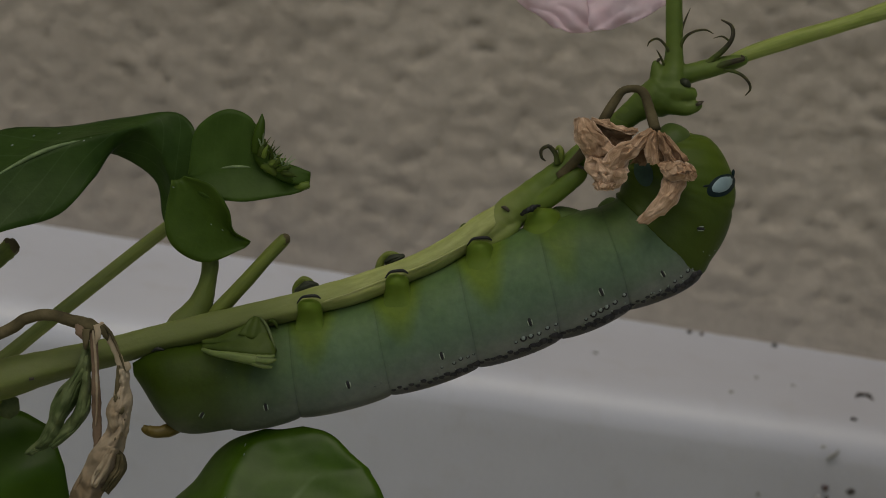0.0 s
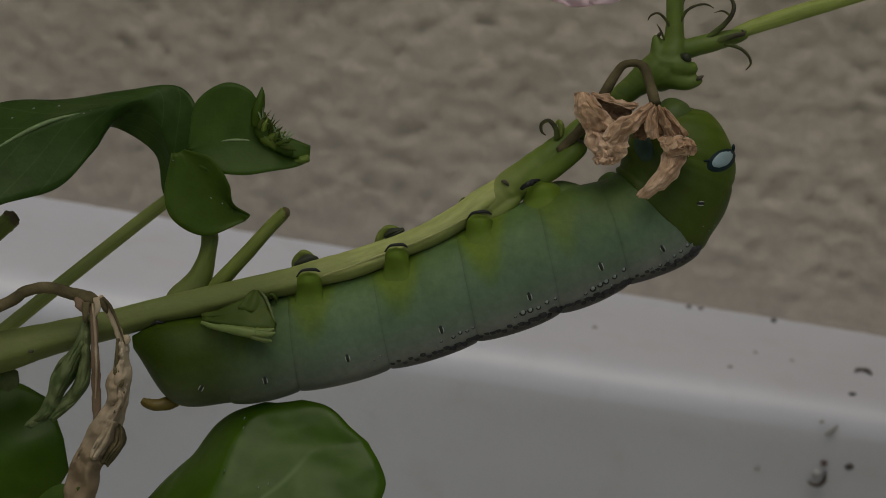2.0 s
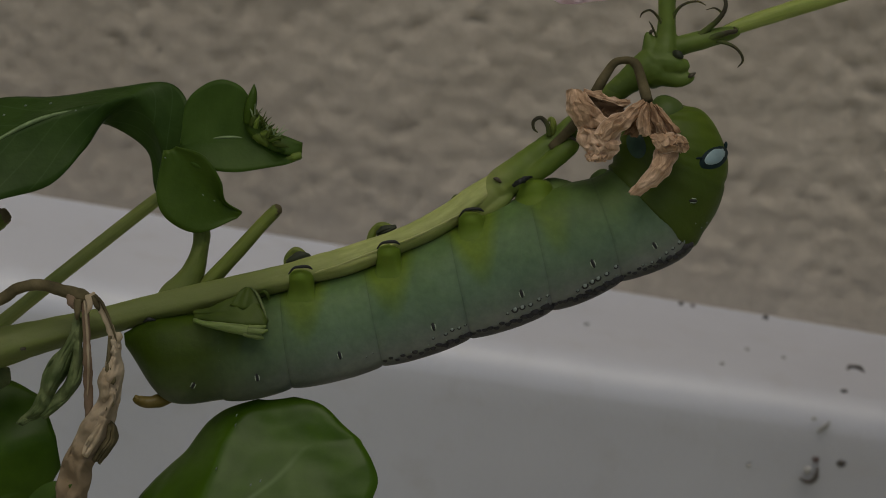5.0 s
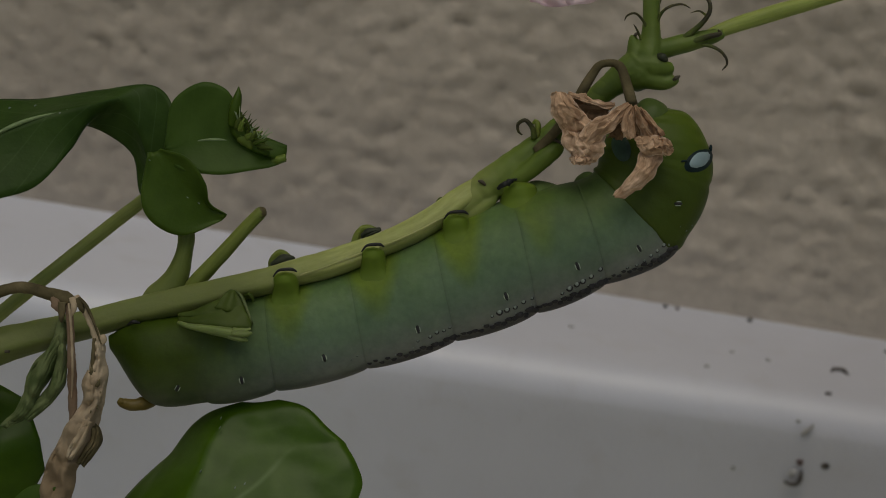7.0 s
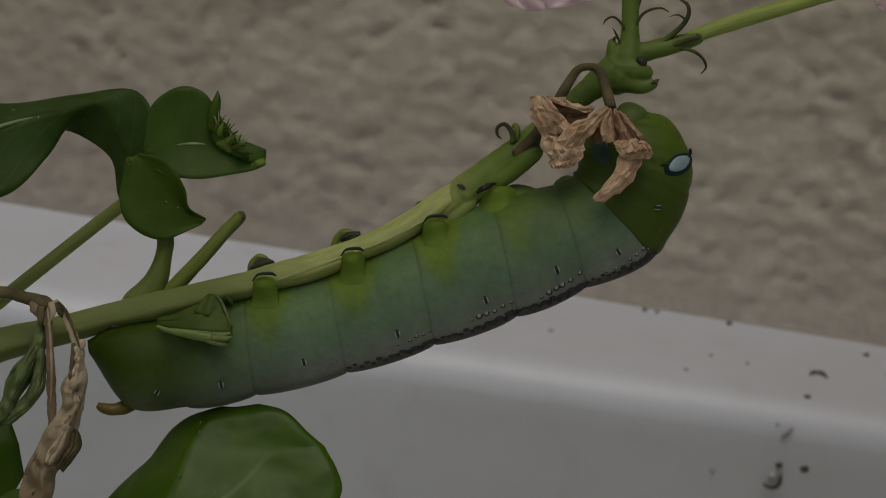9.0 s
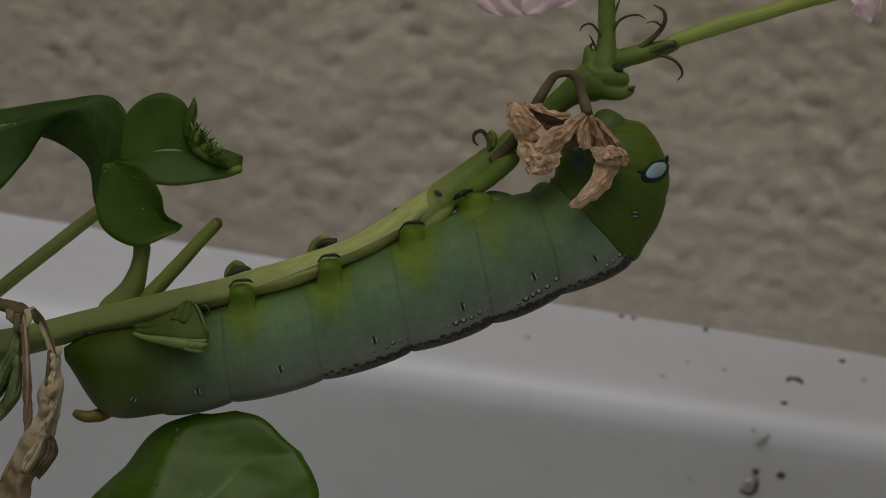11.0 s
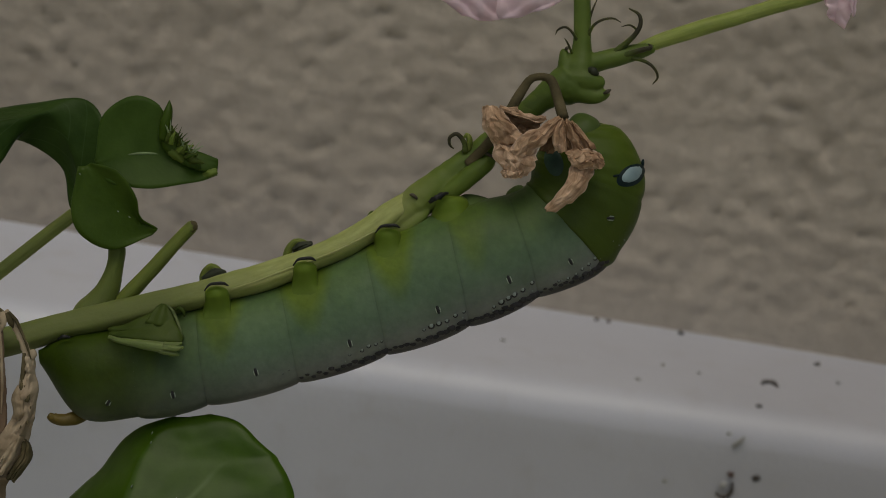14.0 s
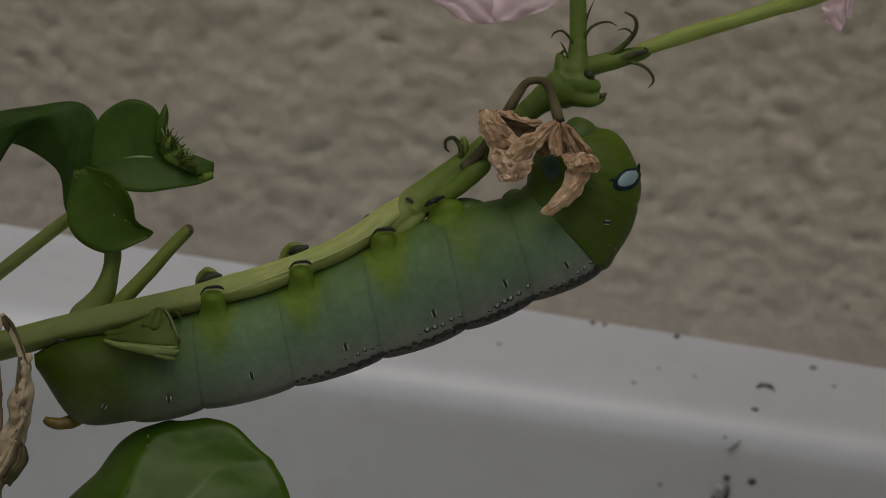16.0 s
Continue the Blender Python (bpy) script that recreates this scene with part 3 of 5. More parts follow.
fused("stem_fork", [
    tube([(16.5, 14.4, 0), (18.74, 16.23, 0), (20.2, 17.3, 0), (21.6, 18.4, 0)], [1.05, 1.25, 1.6, 1.7], 18, 40, 0.02, 0.05),
    tube([(20.4, 16.8, 0), (21.6, 17.6, 0), (22.48, 19.30, 0), (22.76, 21.53, 0), (22.82, 24.60, 0), (22.65, 31.30, 0), (21.81, 39.11, 0)], [1.3, 1.8, 1.6, 0.98, 0.88, 0.8, 0.7], 18, 70, 0.04, 0.06, 4.0),
    tube([(22.09, 19.30, 0), (24.04, 19.92, 0), (26.55, 20.58, 0), (28.79, 21.14, 0), (30.01, 21.37, 0)], [1.1, 1.0, 0.95, 0.75, 0.4], 16, 40, 0.03, 0.06, 5.0),
    tube([(21.49, 17.17, -0.2), (22.72, 16.80, -0.7), (23.98, 16.50, -0.9), (24.92, 16.72, -1), (25.32, 16.95, -0.9)], [1.2, 1.0, 0.75, 0.55, 0.25], 14, 26, 0, 0.06, 7.0),
    tube([(21.88, 18.17, -0.2), (23.27, 18.07, -0.8), (24.25, 17.94, -1), (24.86, 18.16, -1)], [1.5, 1.25, 0.85, 0.4], 14, 24, 0, 0.06, 8.0),
    tube([(21.56, 17.96, -0.1), (21.21, 19.51, -0.2), (20.98, 20.61, -0.3), (20.98, 21.28, -0.3)], [1.5, 0.95, 0.55, 0.32], 14, 22, 0, 0.04, 9.0),
    lump((22.33, 18.17, -0.2), (1.7, 2.2, 1.4), (0.35, 1), 0.08, 5.0, 14, 18),
], M_FORK, plant, "knobbly green fork of the stem")
stalk("flower_tube", [(27.16, 20.63, 0.4), (30.01, 21.92, 0.8), (34.67, 23.52, 2), (40.47, 25.28, 3), (44.06, 26.50, 4), (46.53, 27.34, 5), (51.89, 29.1, 6)], [0.5, 0.72, 0.82, 0.74, 0.85, 1.0, 0.8], M_TUBE, "yellow-green slender flower tube", sides=14, count=50, lumps=0.05, seed=6.0)
stalk("scar", [(23.39, 19.19, -1.3), (23.73, 18.93, -1.75), (24.18, 18.61, -1.6)], [0.25, 0.42, 0.18], M_HOLLOW, sides=12, count=14, lumps=0.2)
stalk("scar", [(24.75, 16.74, -1.5), (25.13, 16.95, -1.55), (25.50, 17.15, -1.2)], [0.12, 0.22, 0.08], M_HOOK, sides=8, count=10)
stalk("scar", [(21.00, 21.13, -0.7), (21.22, 21.30, -0.75), (21.40, 21.42, -0.6)], [0.1, 0.18, 0.08], M_HOOK, sides=8, count=8)

# hair-thin curling sepal hooks
HOOKS = (
    ((22.52, 21.46, -0.2), (21.90, 22.62, -0.8), (21.09, 23.32, -1.1), (20.33, 23.10, -1), (20.07, 22.62, -0.8)),
    ((23.07, 21.90, -0.2), (23.74, 23.40, -0.8), (24.66, 24.05, -1), (25.77, 24.21, -1), (26.56, 23.84, -0.9)),
    ((25.68, 20.67, -0.3), (27.60, 22.27, -1), (28.40, 23.46, -1.3), (28.30, 24.58, -1.2), (27.32, 25.21, -1)),
    ((28.27, 22.99, -1), (27.40, 23.52, -1.3), (26.52, 23.36, -1.2)),
)
STALK_HOOKS = (
    ((26.86, 20.57, -0.2), (28.88, 19.99, -1), (29.85, 19.20, -1.2), (30.16, 18.38, -1), (29.67, 17.72, -0.9)),
    ((21.82, 20.65, -0.5), (21.27, 21.72, -1), (20.94, 22.27, -1)),
    ((26.61, 20.54, -0.5), (28.53, 21.09, -1.1), (29.46, 21.31, -1.2), (29.27, 21.72, -1)),
    ((23.41, 23.91, -0.2), (23.88, 25.27, 0), (24.43, 26.50, 0)),
)
for k, pts in enumerate(HOOKS + STALK_HOOKS):
    w = (0.2, 0.21, 0.36, 0.13, 0.24, 0.14, 0.36, 0.14)[k]
    stalk("sepal_hook", list(pts), [w, w * 0.75, w * 0.62, w * 0.5, w * 0.22][:len(pts) - 1] + [w * 0.2], M_SEPAL, "thin brown curled sepal hook", sides=8, count=28)

# joint below the dead flower
stalk("sepal_hook", [(11.16, 11.00, -1), (10.98, 11.98, -1.3), (10.31, 12.75, -1.4), (9.60, 12.42, -1.3), (9.60, 11.71, -1.2), (10.00, 11.33, -1)], [0.32, 0.26, 0.21, 0.18, 0.14, 0.06], M_SEPAL, sides=8, count=30)
stalk("sepal_hook", [(11.45, 11.17, -0.8), (11.55, 12.16, -1), (11.33, 12.66, -1), (11.00, 12.44, -1)], [0.3, 0.32, 0.25, 0.12], M_SHOOT, sides=8, count=20)
stalk("sepal_hook", [(11.52, 9.91, -1.6), (12.22, 10.68, -1.9), (13.05, 10.90, -1.9), (13.78, 10.24, -1.8), (13.63, 9.69, -1.6)], [0.18, 0.2, 0.18, 0.16, 0.08], M_HOOK, sides=8, count=24)
stalk("scar", [(5.65, 6.81, -1.6), (6.03, 6.70, -1.75), (6.37, 6.37, -1.7)], [0.1, 0.2, 0.12], M_HOOK, sides=8, count=10, lumps=0.2)
stalk("scar", [(1.56, 4.72, -0.9), (2.00, 4.95, -0.7), (2.50, 5.01, -0.6)], [0.12, 0.3, 0.15], M_SEPAL, sides=8, count=10)
stalk("scar", [(-40.62, -9.96, -1.8), (-40.17, -9.90, -1.85)], [0.15, 0.15], M_HOOK, sides=8, count=8)

# side shoots
stalk("side_shoot", [(-27.6, -7.0, 1.5), (-25.75, -5.2, 0.9), (-24.23, -2.96, 0.3), (-23.38, -0.61, 0.1), (-23.10, 1.45, 0), (-23.54, 3.12, 0)], [1.3, 1.95, 1.3, 0.88, 0.85, 0.8], M_SHOOT_BASE, "green upright side shoot", sides=14, count=40, ridge=0.03, lumps=0.06, seed=14.0)
stalk("leaf_stub", [(-24.55, -5.54, 0.6), (-22.56, -3.57, 0.2), (-19.71, -0.61, -0.4), (-16.90, 2.45, -0.8), (-15.66, 3.72, -1), (-15.38, 4.00, -1)], [0.6, 0.78, 0.72, 0.66, 0.6, 0.2], M_SHOOT, "broken-off green leaf stalk", sides=14, count=40, ridge=0.03, lumps=0.06, seed=15.0)
stalk("stub_tip", [(-15.94, 3.44, -1.05), (-15.49, 3.89, -1.05), (-15.27, 4.11, -1)], [0.56, 0.52, 0.15], M_STALK_DRY, sides=10, count=12, lumps=0.2)
stalk("back_stem", [(-58.50, -18.59, 10), (-45.68, -8.51, 10), (-38.69, -2.85, 10), (-28.37, 5.16, 9), (-25.25, 6.96, 7)], [0.8, 0.77, 0.73, 0.69, 0.65], M_BACK, "thin green stem in the background", sides=12, count=40, lumps=0.05, seed=16.0)
stalk("cut_stem", [(-57.50, -10.25, 6), (-50.06, -2.23, 6), (-45.85, 1.20, 5), (-44.14, 2.74, 5), (-43.57, 3.25, 5)], [1.0, 1.0, 0.95, 0.95, 0.8], M_SHOOT, "cut green stem end", sides=12, count=30, lumps=0.1, seed=17.0)
stalk("stub_tip", [(-44.00, 2.79, 4.9), (-43.43, 3.36, 4.9), (-43.22, 3.59, 5)], [0.85, 0.8, 0.5], M_STALK_DRY, sides=10, count=10, lumps=0.5, seed=3.0)

# torn leaf base lying on the caterpillar
stub = stalk("leaf_stub", [(-23.46, -7.03, -3.6), (-22.50, -7.33, -4.4), (-20.57, -7.63, -5.2), (-18.46, -7.94, -5.6), (-17.26, -8.16, -5.7)], [0.2, 0.28, 0.42, 0.54, 0.54], M_PALE, "pale split cut leaf stalk", sides=12, count=30, lumps=0.10, seed=18.0)
for k, pts in enumerate(([(-18.01, -7.72, -5.8), (-17.02, -7.77, -6), (-16.26, -7.55, -6)], [(-18.10, -7.98, -6), (-16.89, -8.08, -6.2), (-16.14, -7.92, -6.1)], [(-18.45, -8.26, -5.8), (-17.24, -8.53, -6), (-16.54, -8.69, -5.9)])):
    part("fibre", tube(pts, [0.3, 0.32, 0.1], 8, 14, 0, 0.2, k + 1.0), M_PALE, stub)
part("torn_leaf", blade([(-23.59, -6.73, -2.4), (-21.27, -6.31, -3.6), (-18.57, -5.86, -4.3), (-16.91, -6.23, -4.6), (-16.36, -7.21, -4.6)], [(-23.70, -6.40, -2.4), (-20.88, -5.39, -3), (-19.22, -4.73, -3.2), (-17.42, -5.05, -3.6), (-16.23, -7.01, -4.2)], [(-23.55, -7.05, -2.8), (-20.97, -7.33, -4.4), (-18.62, -7.58, -5), (-17.21, -7.64, -5), (-16.45, -7.53, -4.9)], 7, 24, 0.6, 0.5, 2.0, 4.0, 0.3), M_TORN, plant, "torn dark green leaf base")
part("torn_leaf", blade([(-18.73, -6.02, -4.4), (-18.47, -5.04, -4.2), (-18.29, -4.33, -3.8), (-18.21, -3.85, -3.4)], [(-20.02, -5.59, -4), (-19.49, -4.83, -3.8), (-18.97, -4.12, -3.5), (-18.43, -3.79, -3.4)], [(-16.94, -6.02, -4.2), (-17.06, -5.37, -4), (-17.48, -4.39, -3.6), (-17.93, -3.90, -3.4)], 5, 16, -0.8, 0.2, 2.0, 2.0, 0.3), M_TORN, plant)
stalk("leaf_rim", [(-17.85, -3.95, -3.8), (-17.34, -4.49, -4), (-16.81, -5.58, -4.4), (-16.31, -7.00, -4.6)], [0.06, 0.14, 0.14, 0.06], M_WITHER, sides=8, count=18)
stalk("scar", [(-17.09, -4.46, -3), (-16.68, -4.29, -3.3), (-16.35, -4.62, -3.3), (-16.25, -5.06, -3.1)], [0.14, 0.2, 0.18, 0.08], M_TORN, sides=8, count=14)


def leaf(mid, left, right, mat, label, rib=0.16, rib_mat=None, rib_span=(0.0, 0.9), **k):
    ob = part("leaf", blade(mid, left, right, **k), mat, plant, label)
    if rib:
        line = spline(mid, 30)
        a, b = int(rib_span[0] * 29), int(rib_span[1] * 29)
        pts = [tuple(q + np.array((0, 0, -0.06))) for q in line[a:b + 1:4]]
        part("midrib", tube(pts, [rib * (0.15 + 0.85 * math.sin(math.pi * (0.04 + 0.9 * i / (len(pts) - 1)))) for i in range(len(pts))], 8, 30), rib_mat or M_VEIN, ob)
    return ob


# long leaf that rises from the shoot, bends over and droops
leaf([(-24.32, 2.41, 1), (-26.17, 5.67, 1.5), (-27.34, 10.70, 1), (-29.18, 14.70, 0.5), (-32.92, 14.02, -1.5), (-37.65, 12.82, -3), (-42.96, 10.25, -4), (-48.76, 6.05, -5)],
     [(-24.77, 2.41, 1), (-27.86, 5.41, 2.5), (-28.94, 9.78, 3), (-33.32, 12.33, 2), (-34.16, 9.71, -2.4), (-37.41, 6.07, -4.4), (-42.57, 4.40, -6), (-48.32, 2.22, -7)],
     [(-23.98, 2.41, 1), (-24.52, 6.20, 0.3), (-24.05, 12.58, -0.5), (-26.13, 16.21, 1.2), (-31.71, 15.91, 1.8), (-37.83, 14.99, 1.4), (-43.74, 14.56, 0), (-49.65, 11.72, -1)],
     M_LEAF_DARK, "long dark green leaf bent over at the middle", 0.22, None, (0.64, 1.0), cols=9, rows=46, belly=-1.0, crumple=0.25, size=6.0, seed=1.0)
for p in ((-42.30, 12.96, -1.7), (-40.34, 13.95, -0.9), (-37.84, 14.17, -0.9), (-35.21, 13.36, -2.4)):
    part("fleck", lump(p, (0.08, 0.14, 0.08), (1, 0.4), 0.4, p[0], 6, 8), M_SPOT, plant, "tiny white fleck on the leaf")
# heart-shaped leaf behind the young tip
leaf([(-25.06, 9.92, -1.4), (-22.39, 10.58, -1.5), (-19.63, 10.81, -1.4), (-16.32, 10.15, -1.1), (-13.29, 9.17, -0.8)],
     [(-25.17, 10.15, -1.4), (-24.32, 14.57, -1.5), (-21.27, 16.40, -1.6), (-18.73, 15.57, -1.5), (-18.41, 13.09, -1.3)],
     [(-25.06, 9.59, -1.4), (-23.30, 7.79, -2.3), (-19.51, 7.33, -2.7), (-15.15, 8.02, -2), (-13.16, 8.72, -1)],
     M_LEAF_YOUNG, "broad green leaf cupped round the young tip", 0.15, None, (0.25, 0.66), cols=10, rows=34, belly=-0.5, crumple=0.3, size=4.0, seed=2.0)
part("leaf", blade([(-18.47, 12.85, -0.6), (-16.33, 11.16, -1), (-14.65, 10.32, -1.2), (-13.11, 9.94, -1)], [(-18.34, 13.43, -0.2), (-16.37, 11.64, -0.4), (-14.40, 10.78, -0.8), (-13.11, 10.28, -0.9)], [(-19.09, 11.15, -1.2), (-16.84, 9.91, -1.6), (-14.89, 9.13, -1.8), (-13.21, 8.93, -1.2)], 5, 16, 0.3, 0.15, 3.0, 5.0), M_LEAF_YOUNG, plant, "folded young leaf tip")
stalk("cut_tip", [(-14.76, 8.60, -1.2), (-13.97, 8.87, -1.4), (-13.19, 9.09, -1.4)], [0.3, 0.42, 0.34], M_NODE, "pale cut leaf tip", sides=10, count=14, lumps=0.2)
# hanging leaf with a curled point
leaf([(-26.14, 9.58, -1.6), (-24.45, 7.58, -1.9), (-22.46, 5.70, -1.9), (-20.82, 4.37, -1.7), (-19.05, 3.27, -1.6)],
     [(-26.76, 9.57, -2), (-27.41, 5.31, -2.1), (-26.42, 2.82, -2.1), (-23.34, 1.44, -1.9), (-19.50, 2.88, -1.6)],
     [(-25.54, 9.90, -2), (-22.68, 8.97, -3), (-20.90, 6.54, -3.2), (-20.51, 4.58, -2.6), (-18.94, 3.49, -1.6)],
     M_LEAF, "hanging dark green leaf with a curled point", 0.0, cols=8, rows=30, belly=-0.8, crumple=0.35, size=5.0, seed=3.0)
for p in ((-26.42, 8.77, -2.5), (-22.75, 5.13, -2.3), (-21.65, 4.58, -2.2)):
    part("fleck", lump(p, (0.045, 0.11, 0.05), (1, -0.8), 0.4, p[0], 6, 8), M_SPOT, plant, "tiny white fleck on the leaf")
# big round leaf under the caterpillar
leaf([(-20.93, -30.61, -8), (-22.71, -26.49, -5.6), (-22.54, -24.81, -4.6), (-22.28, -23.35, -3.9), (-21.91, -22.00, -3.2), (-21.43, -20.63, -2.5), (-20.82, -19.36, -1.9), (-19.99, -17.97, -1.3), (-18.65, -16.30, -0.7), (-15.87, -14.95, 0)],
     [(-21.84, -30.75, -7), (-28.83, -27.13, 1.5), (-29.86, -25.38, 2.5), (-28.72, -23.67, 2.8), (-26.92, -21.87, 2.9), (-25.21, -20.39, 2.8), (-23.83, -18.67, 2.5), (-22.48, -17.11, 2), (-20.67, -15.82, 1.3), (-17.62, -14.86, 0.3)],
     [(-20.12, -30.61, -8), (-6.96, -26.23, -4.6), (-6.11, -24.46, -3.8), (-5.63, -22.66, -3.2), (-6.20, -20.95, -2.7), (-7.09, -19.39, -2.2), (-7.55, -18.55, -1.7), (-9.18, -17.15, -1.2), (-11.21, -15.53, -0.5), (-14.03, -14.85, 0.1)],
     M_LEAF_BIG, "large round glossy green leaf folded along its midrib", 0.0, cols=18, rows=70, belly=0.7, crumple=0.9, size=6.0, seed=6.0)
for p in ((-19.53, -16.46, -1.5), (-19.6, -17.37, -1.9), (-21.34, -21.48, -3.4), (-17.86, -22.91, -5.0), (-16.94, -22.54, -4.9)):
    part("fleck", lump(p, (0.06, 0.16, 0.3), (0.5, 1), 0.4, p[0], 6, 8), M_SPOT, plant, "tiny white fleck on the leaf")
stalk("leaf_stalk", [(-20.93, -30.34, -8), (-24.76, -35.40, -5), (-38.16, -34.53, 0), (-54.89, -25.61, 0), (-64.93, -16.12, 0)], [0.7, 0.8, 0.9, 1.0, 1.1], M_SHOOT, sides=10, count=40)
# dark leaf behind the withered one
leaf([(-54.07, -26.29, 6), (-48.13, -23.32, 5), (-42.43, -19.90, 5), (-38.49, -19.13, 6)], [(-54.07, -25.72, 6), (-49.70, -17.20, 7), (-44.71, -13.58, 8), (-39.92, -15.19, 7)], [(-54.07, -26.86, 6), (-47.40, -29.85, 7), (-41.07, -26.69, 7), (-38.00, -22.33, 6.5)],
     M_LEAF_BIG, "dark green leaf in the shade", 0.0, cols=8, rows=26, belly=0.8, crumple=0.3, size=6.0, seed=7.0)
stalk("leaf_stalk", [(-53.49, -26.00, 6), (-57.82, -25.03, 5), (-62.70, -20.20, 2), (-65.49, -15.68, 0)], [0.6, 0.7, 0.8, 0.9], M_SHOOT, sides=10, count=24)
leaf([(-40.77, -28.44, -4), (-38.49, -25.37, -4.5), (-36.03, -23.34, -4.5), (-34.74, -22.96, -4)], [(-41.04, -28.16, -4), (-39.71, -24.62, -3.8), (-37.79, -22.87, -3.8), (-35.56, -22.68, -4)], [(-40.22, -28.99, -4), (-36.66, -26.79, -4), (-34.47, -24.88, -4), (-34.30, -23.40, -4)],
     M_LEAF_YOUNG, "small round green leaf", 0.0, cols=6, rows=16, belly=-0.6, crumple=0.1, size=4.0, seed=8.0)
stalk("leaf_stalk", [(-40.66, -28.33, -4), (-46.66, -32.01, -2), (-58.24, -27.84, 0), (-66.05, -16.68, 0)], [0.5, 0.6, 0.7, 0.9], M_SHOOT, sides=8, count=24)
part("bud", lump((-43.72, -12.89, 4), (1.1, 1.4, 1.0), (0.3, 1), 0.3, 3.0), M_WITHER, plant)
stalk("bud_stalk", [(-44.06, -12.72, 4), (-46.38, -11.20, 2), (-48.76, -10.88, 0)], [0.5, 0.5, 0.6], M_SHOOT, sides=8, count=14)

# pointed bracts and buds at the young tip
rng = random.Random(5)
stalk("bract", [(-18.40, 12.1, -2.2), (-18.15, 13.6, -2.5), (-17.82, 15.0, -2.6), (-17.74, 15.95, -2.5)], [0.45, 0.6, 0.4, 0.05], M_LEAF, "pointed green bract", sides=10, count=20)
for k in range(18):
    f = k / 17
    cx, cy = (-18.07, 12.61, 0)[0] + f * 2.7, (-18.07, 12.61, 0)[1] - f * 2.5
    a = radians(85 - 70 * f + rng.uniform(-35, 35))
    n = rng.uniform(0.6, 1.25)
    d = (math.cos(a) * n, math.sin(a) * n)
    w = -2.4 + rng.uniform(-0.8, 0.6)
    r = rng.uniform(0.18, 0.4) if k % 3 else 0.09
    stalk("bract", [(cx - d[0] * 0.4, cy - d[1] * 0.4, w), (cx + d[0] * 0.2, cy + d[1] * 0.25, w - 0.3), (cx + d[0] * 0.7, cy + d[1] * 0.6, w - 0.3), (cx + d[0], cy + d[1], w - 0.2)], [r * 1.2, r, r * 0.5, 0.03], (M_LEAF, M_NODE, M_TORN)[k % 3], sides=7, count=12)
for k in range(16):
    f = rng.random()
    cx, cy = -17.9 + f * 2.4, 12.7 - f * 2.3
    a = radians(rng.uniform(25, 110))
    n = rng.uniform(0.9, 1.7)
    stalk("bristle", [(cx, cy, -2.6), (cx + math.cos(a) * n * 0.5, cy + math.sin(a) * n * 0.55, -3.0), (cx + math.cos(a) * n, cy + math.sin(a) * n, -3.0)], [0.09, 0.06, 0.02], M_BRISTLE if k % 3 else M_TORN, sides=6, count=8)
part("bud", lump((-17.53, 11.60, -2.0), (0.85, 1.3, 0.6), (0.6, -1), 0.35, 4.0), M_LEAF, plant)
part("bud", lump((-17.13, 10.87, -2.0), (0.7, 1.2, 0.6), (1, -0.7), 0.3, 1.0), M_NODE, plant)
part("bud", lump((-15.73, 9.91, -1.9), (0.55, 1.1, 0.5), (1, -0.5), 0.3, 2.0), M_LEAF_YOUNG, plant)

# withered leaf hanging on its brown stalk
stalk("dry_stalk", [(-52.19, -8.79, -2), (-42.90, -5.28, -3), (-40.79, -4.07, -3.4), (-38.47, -3.62, -3.8), (-36.01, -4.22, -4.1), (-34.44, -4.65, -4.3), (-33.33, -4.98, -4.4)], [0.62, 0.6, 0.56, 0.56, 0.62, 0.72, 0.4], M_STALK_DRY, "arched brown withered stalk", sides=14, count=60, lumps=0.1, seed=20.0)
stalk("dry_scale", [(-35.27, -4.48, -4.6), (-35.11, -5.35, -4.9), (-34.80, -6.01, -4.8)], [0.5, 0.45, 0.1], M_STRAND, sides=10, count=16, lumps=0.3, seed=1.0, flat=0.5)
stalk("dry_scale", [(-34.57, -5.02, -4.9), (-34.59, -6.22, -5.1), (-34.64, -6.99, -4.8)], [0.4, 0.32, 0.1], M_STALK_DRY, sides=10, count=16, lumps=0.3, seed=2.0, flat=0.5)
stalk("dry_scale", [(-33.57, -4.58, -5), (-33.36, -5.56, -5.3), (-33.66, -6.43, -5.1)], [0.35, 0.3, 0.1], M_DRY, sides=10, count=16, lumps=0.3, seed=3.0, flat=0.5)
stalk("dry_scale", [(-33.13, -4.69, -5), (-32.67, -5.56, -5.2), (-32.48, -6.11, -5)], [0.4, 0.3, 0.08], M_STALK_DRY, sides=10, count=16, lumps=0.3, seed=4.0, flat=0.5)
stalk("dry_stalk", [(-52.19, -8.79, -2), (-57.98, -11.05, -1), (-62.14, -14.17, 0)], [0.7, 0.8, 0.8], M_STALK_DRY, sides=10, count=16)
stalk("dry_strand", [(-34.11, -4.93, -4.3), (-33.89, -6.12, -4.7), (-33.71, -8.85, -4.8), (-33.67, -11.03, -4.7), (-33.61, -13.78, -4.4), (-33.61, -16.82, -4)], [0.5, 0.36, 0.36, 0.42, 0.46, 0.4], M_STRAND, "thin dry brown strand", sides=12, count=60, lumps=0.3, seed=21.0, flat=0.5)
stalk("dry_strand", [(-33.91, -5.13, -4.9), (-33.72, -6.65, -5.1), (-33.55, -9.38, -5.1), (-33.53, -12.12, -4.9), (-33.67, -14.31, -4.7)], [0.12, 0.14, 0.14, 0.14, 0.06], M_DRY, sides=8, count=40, lumps=0.3, seed=26.0)
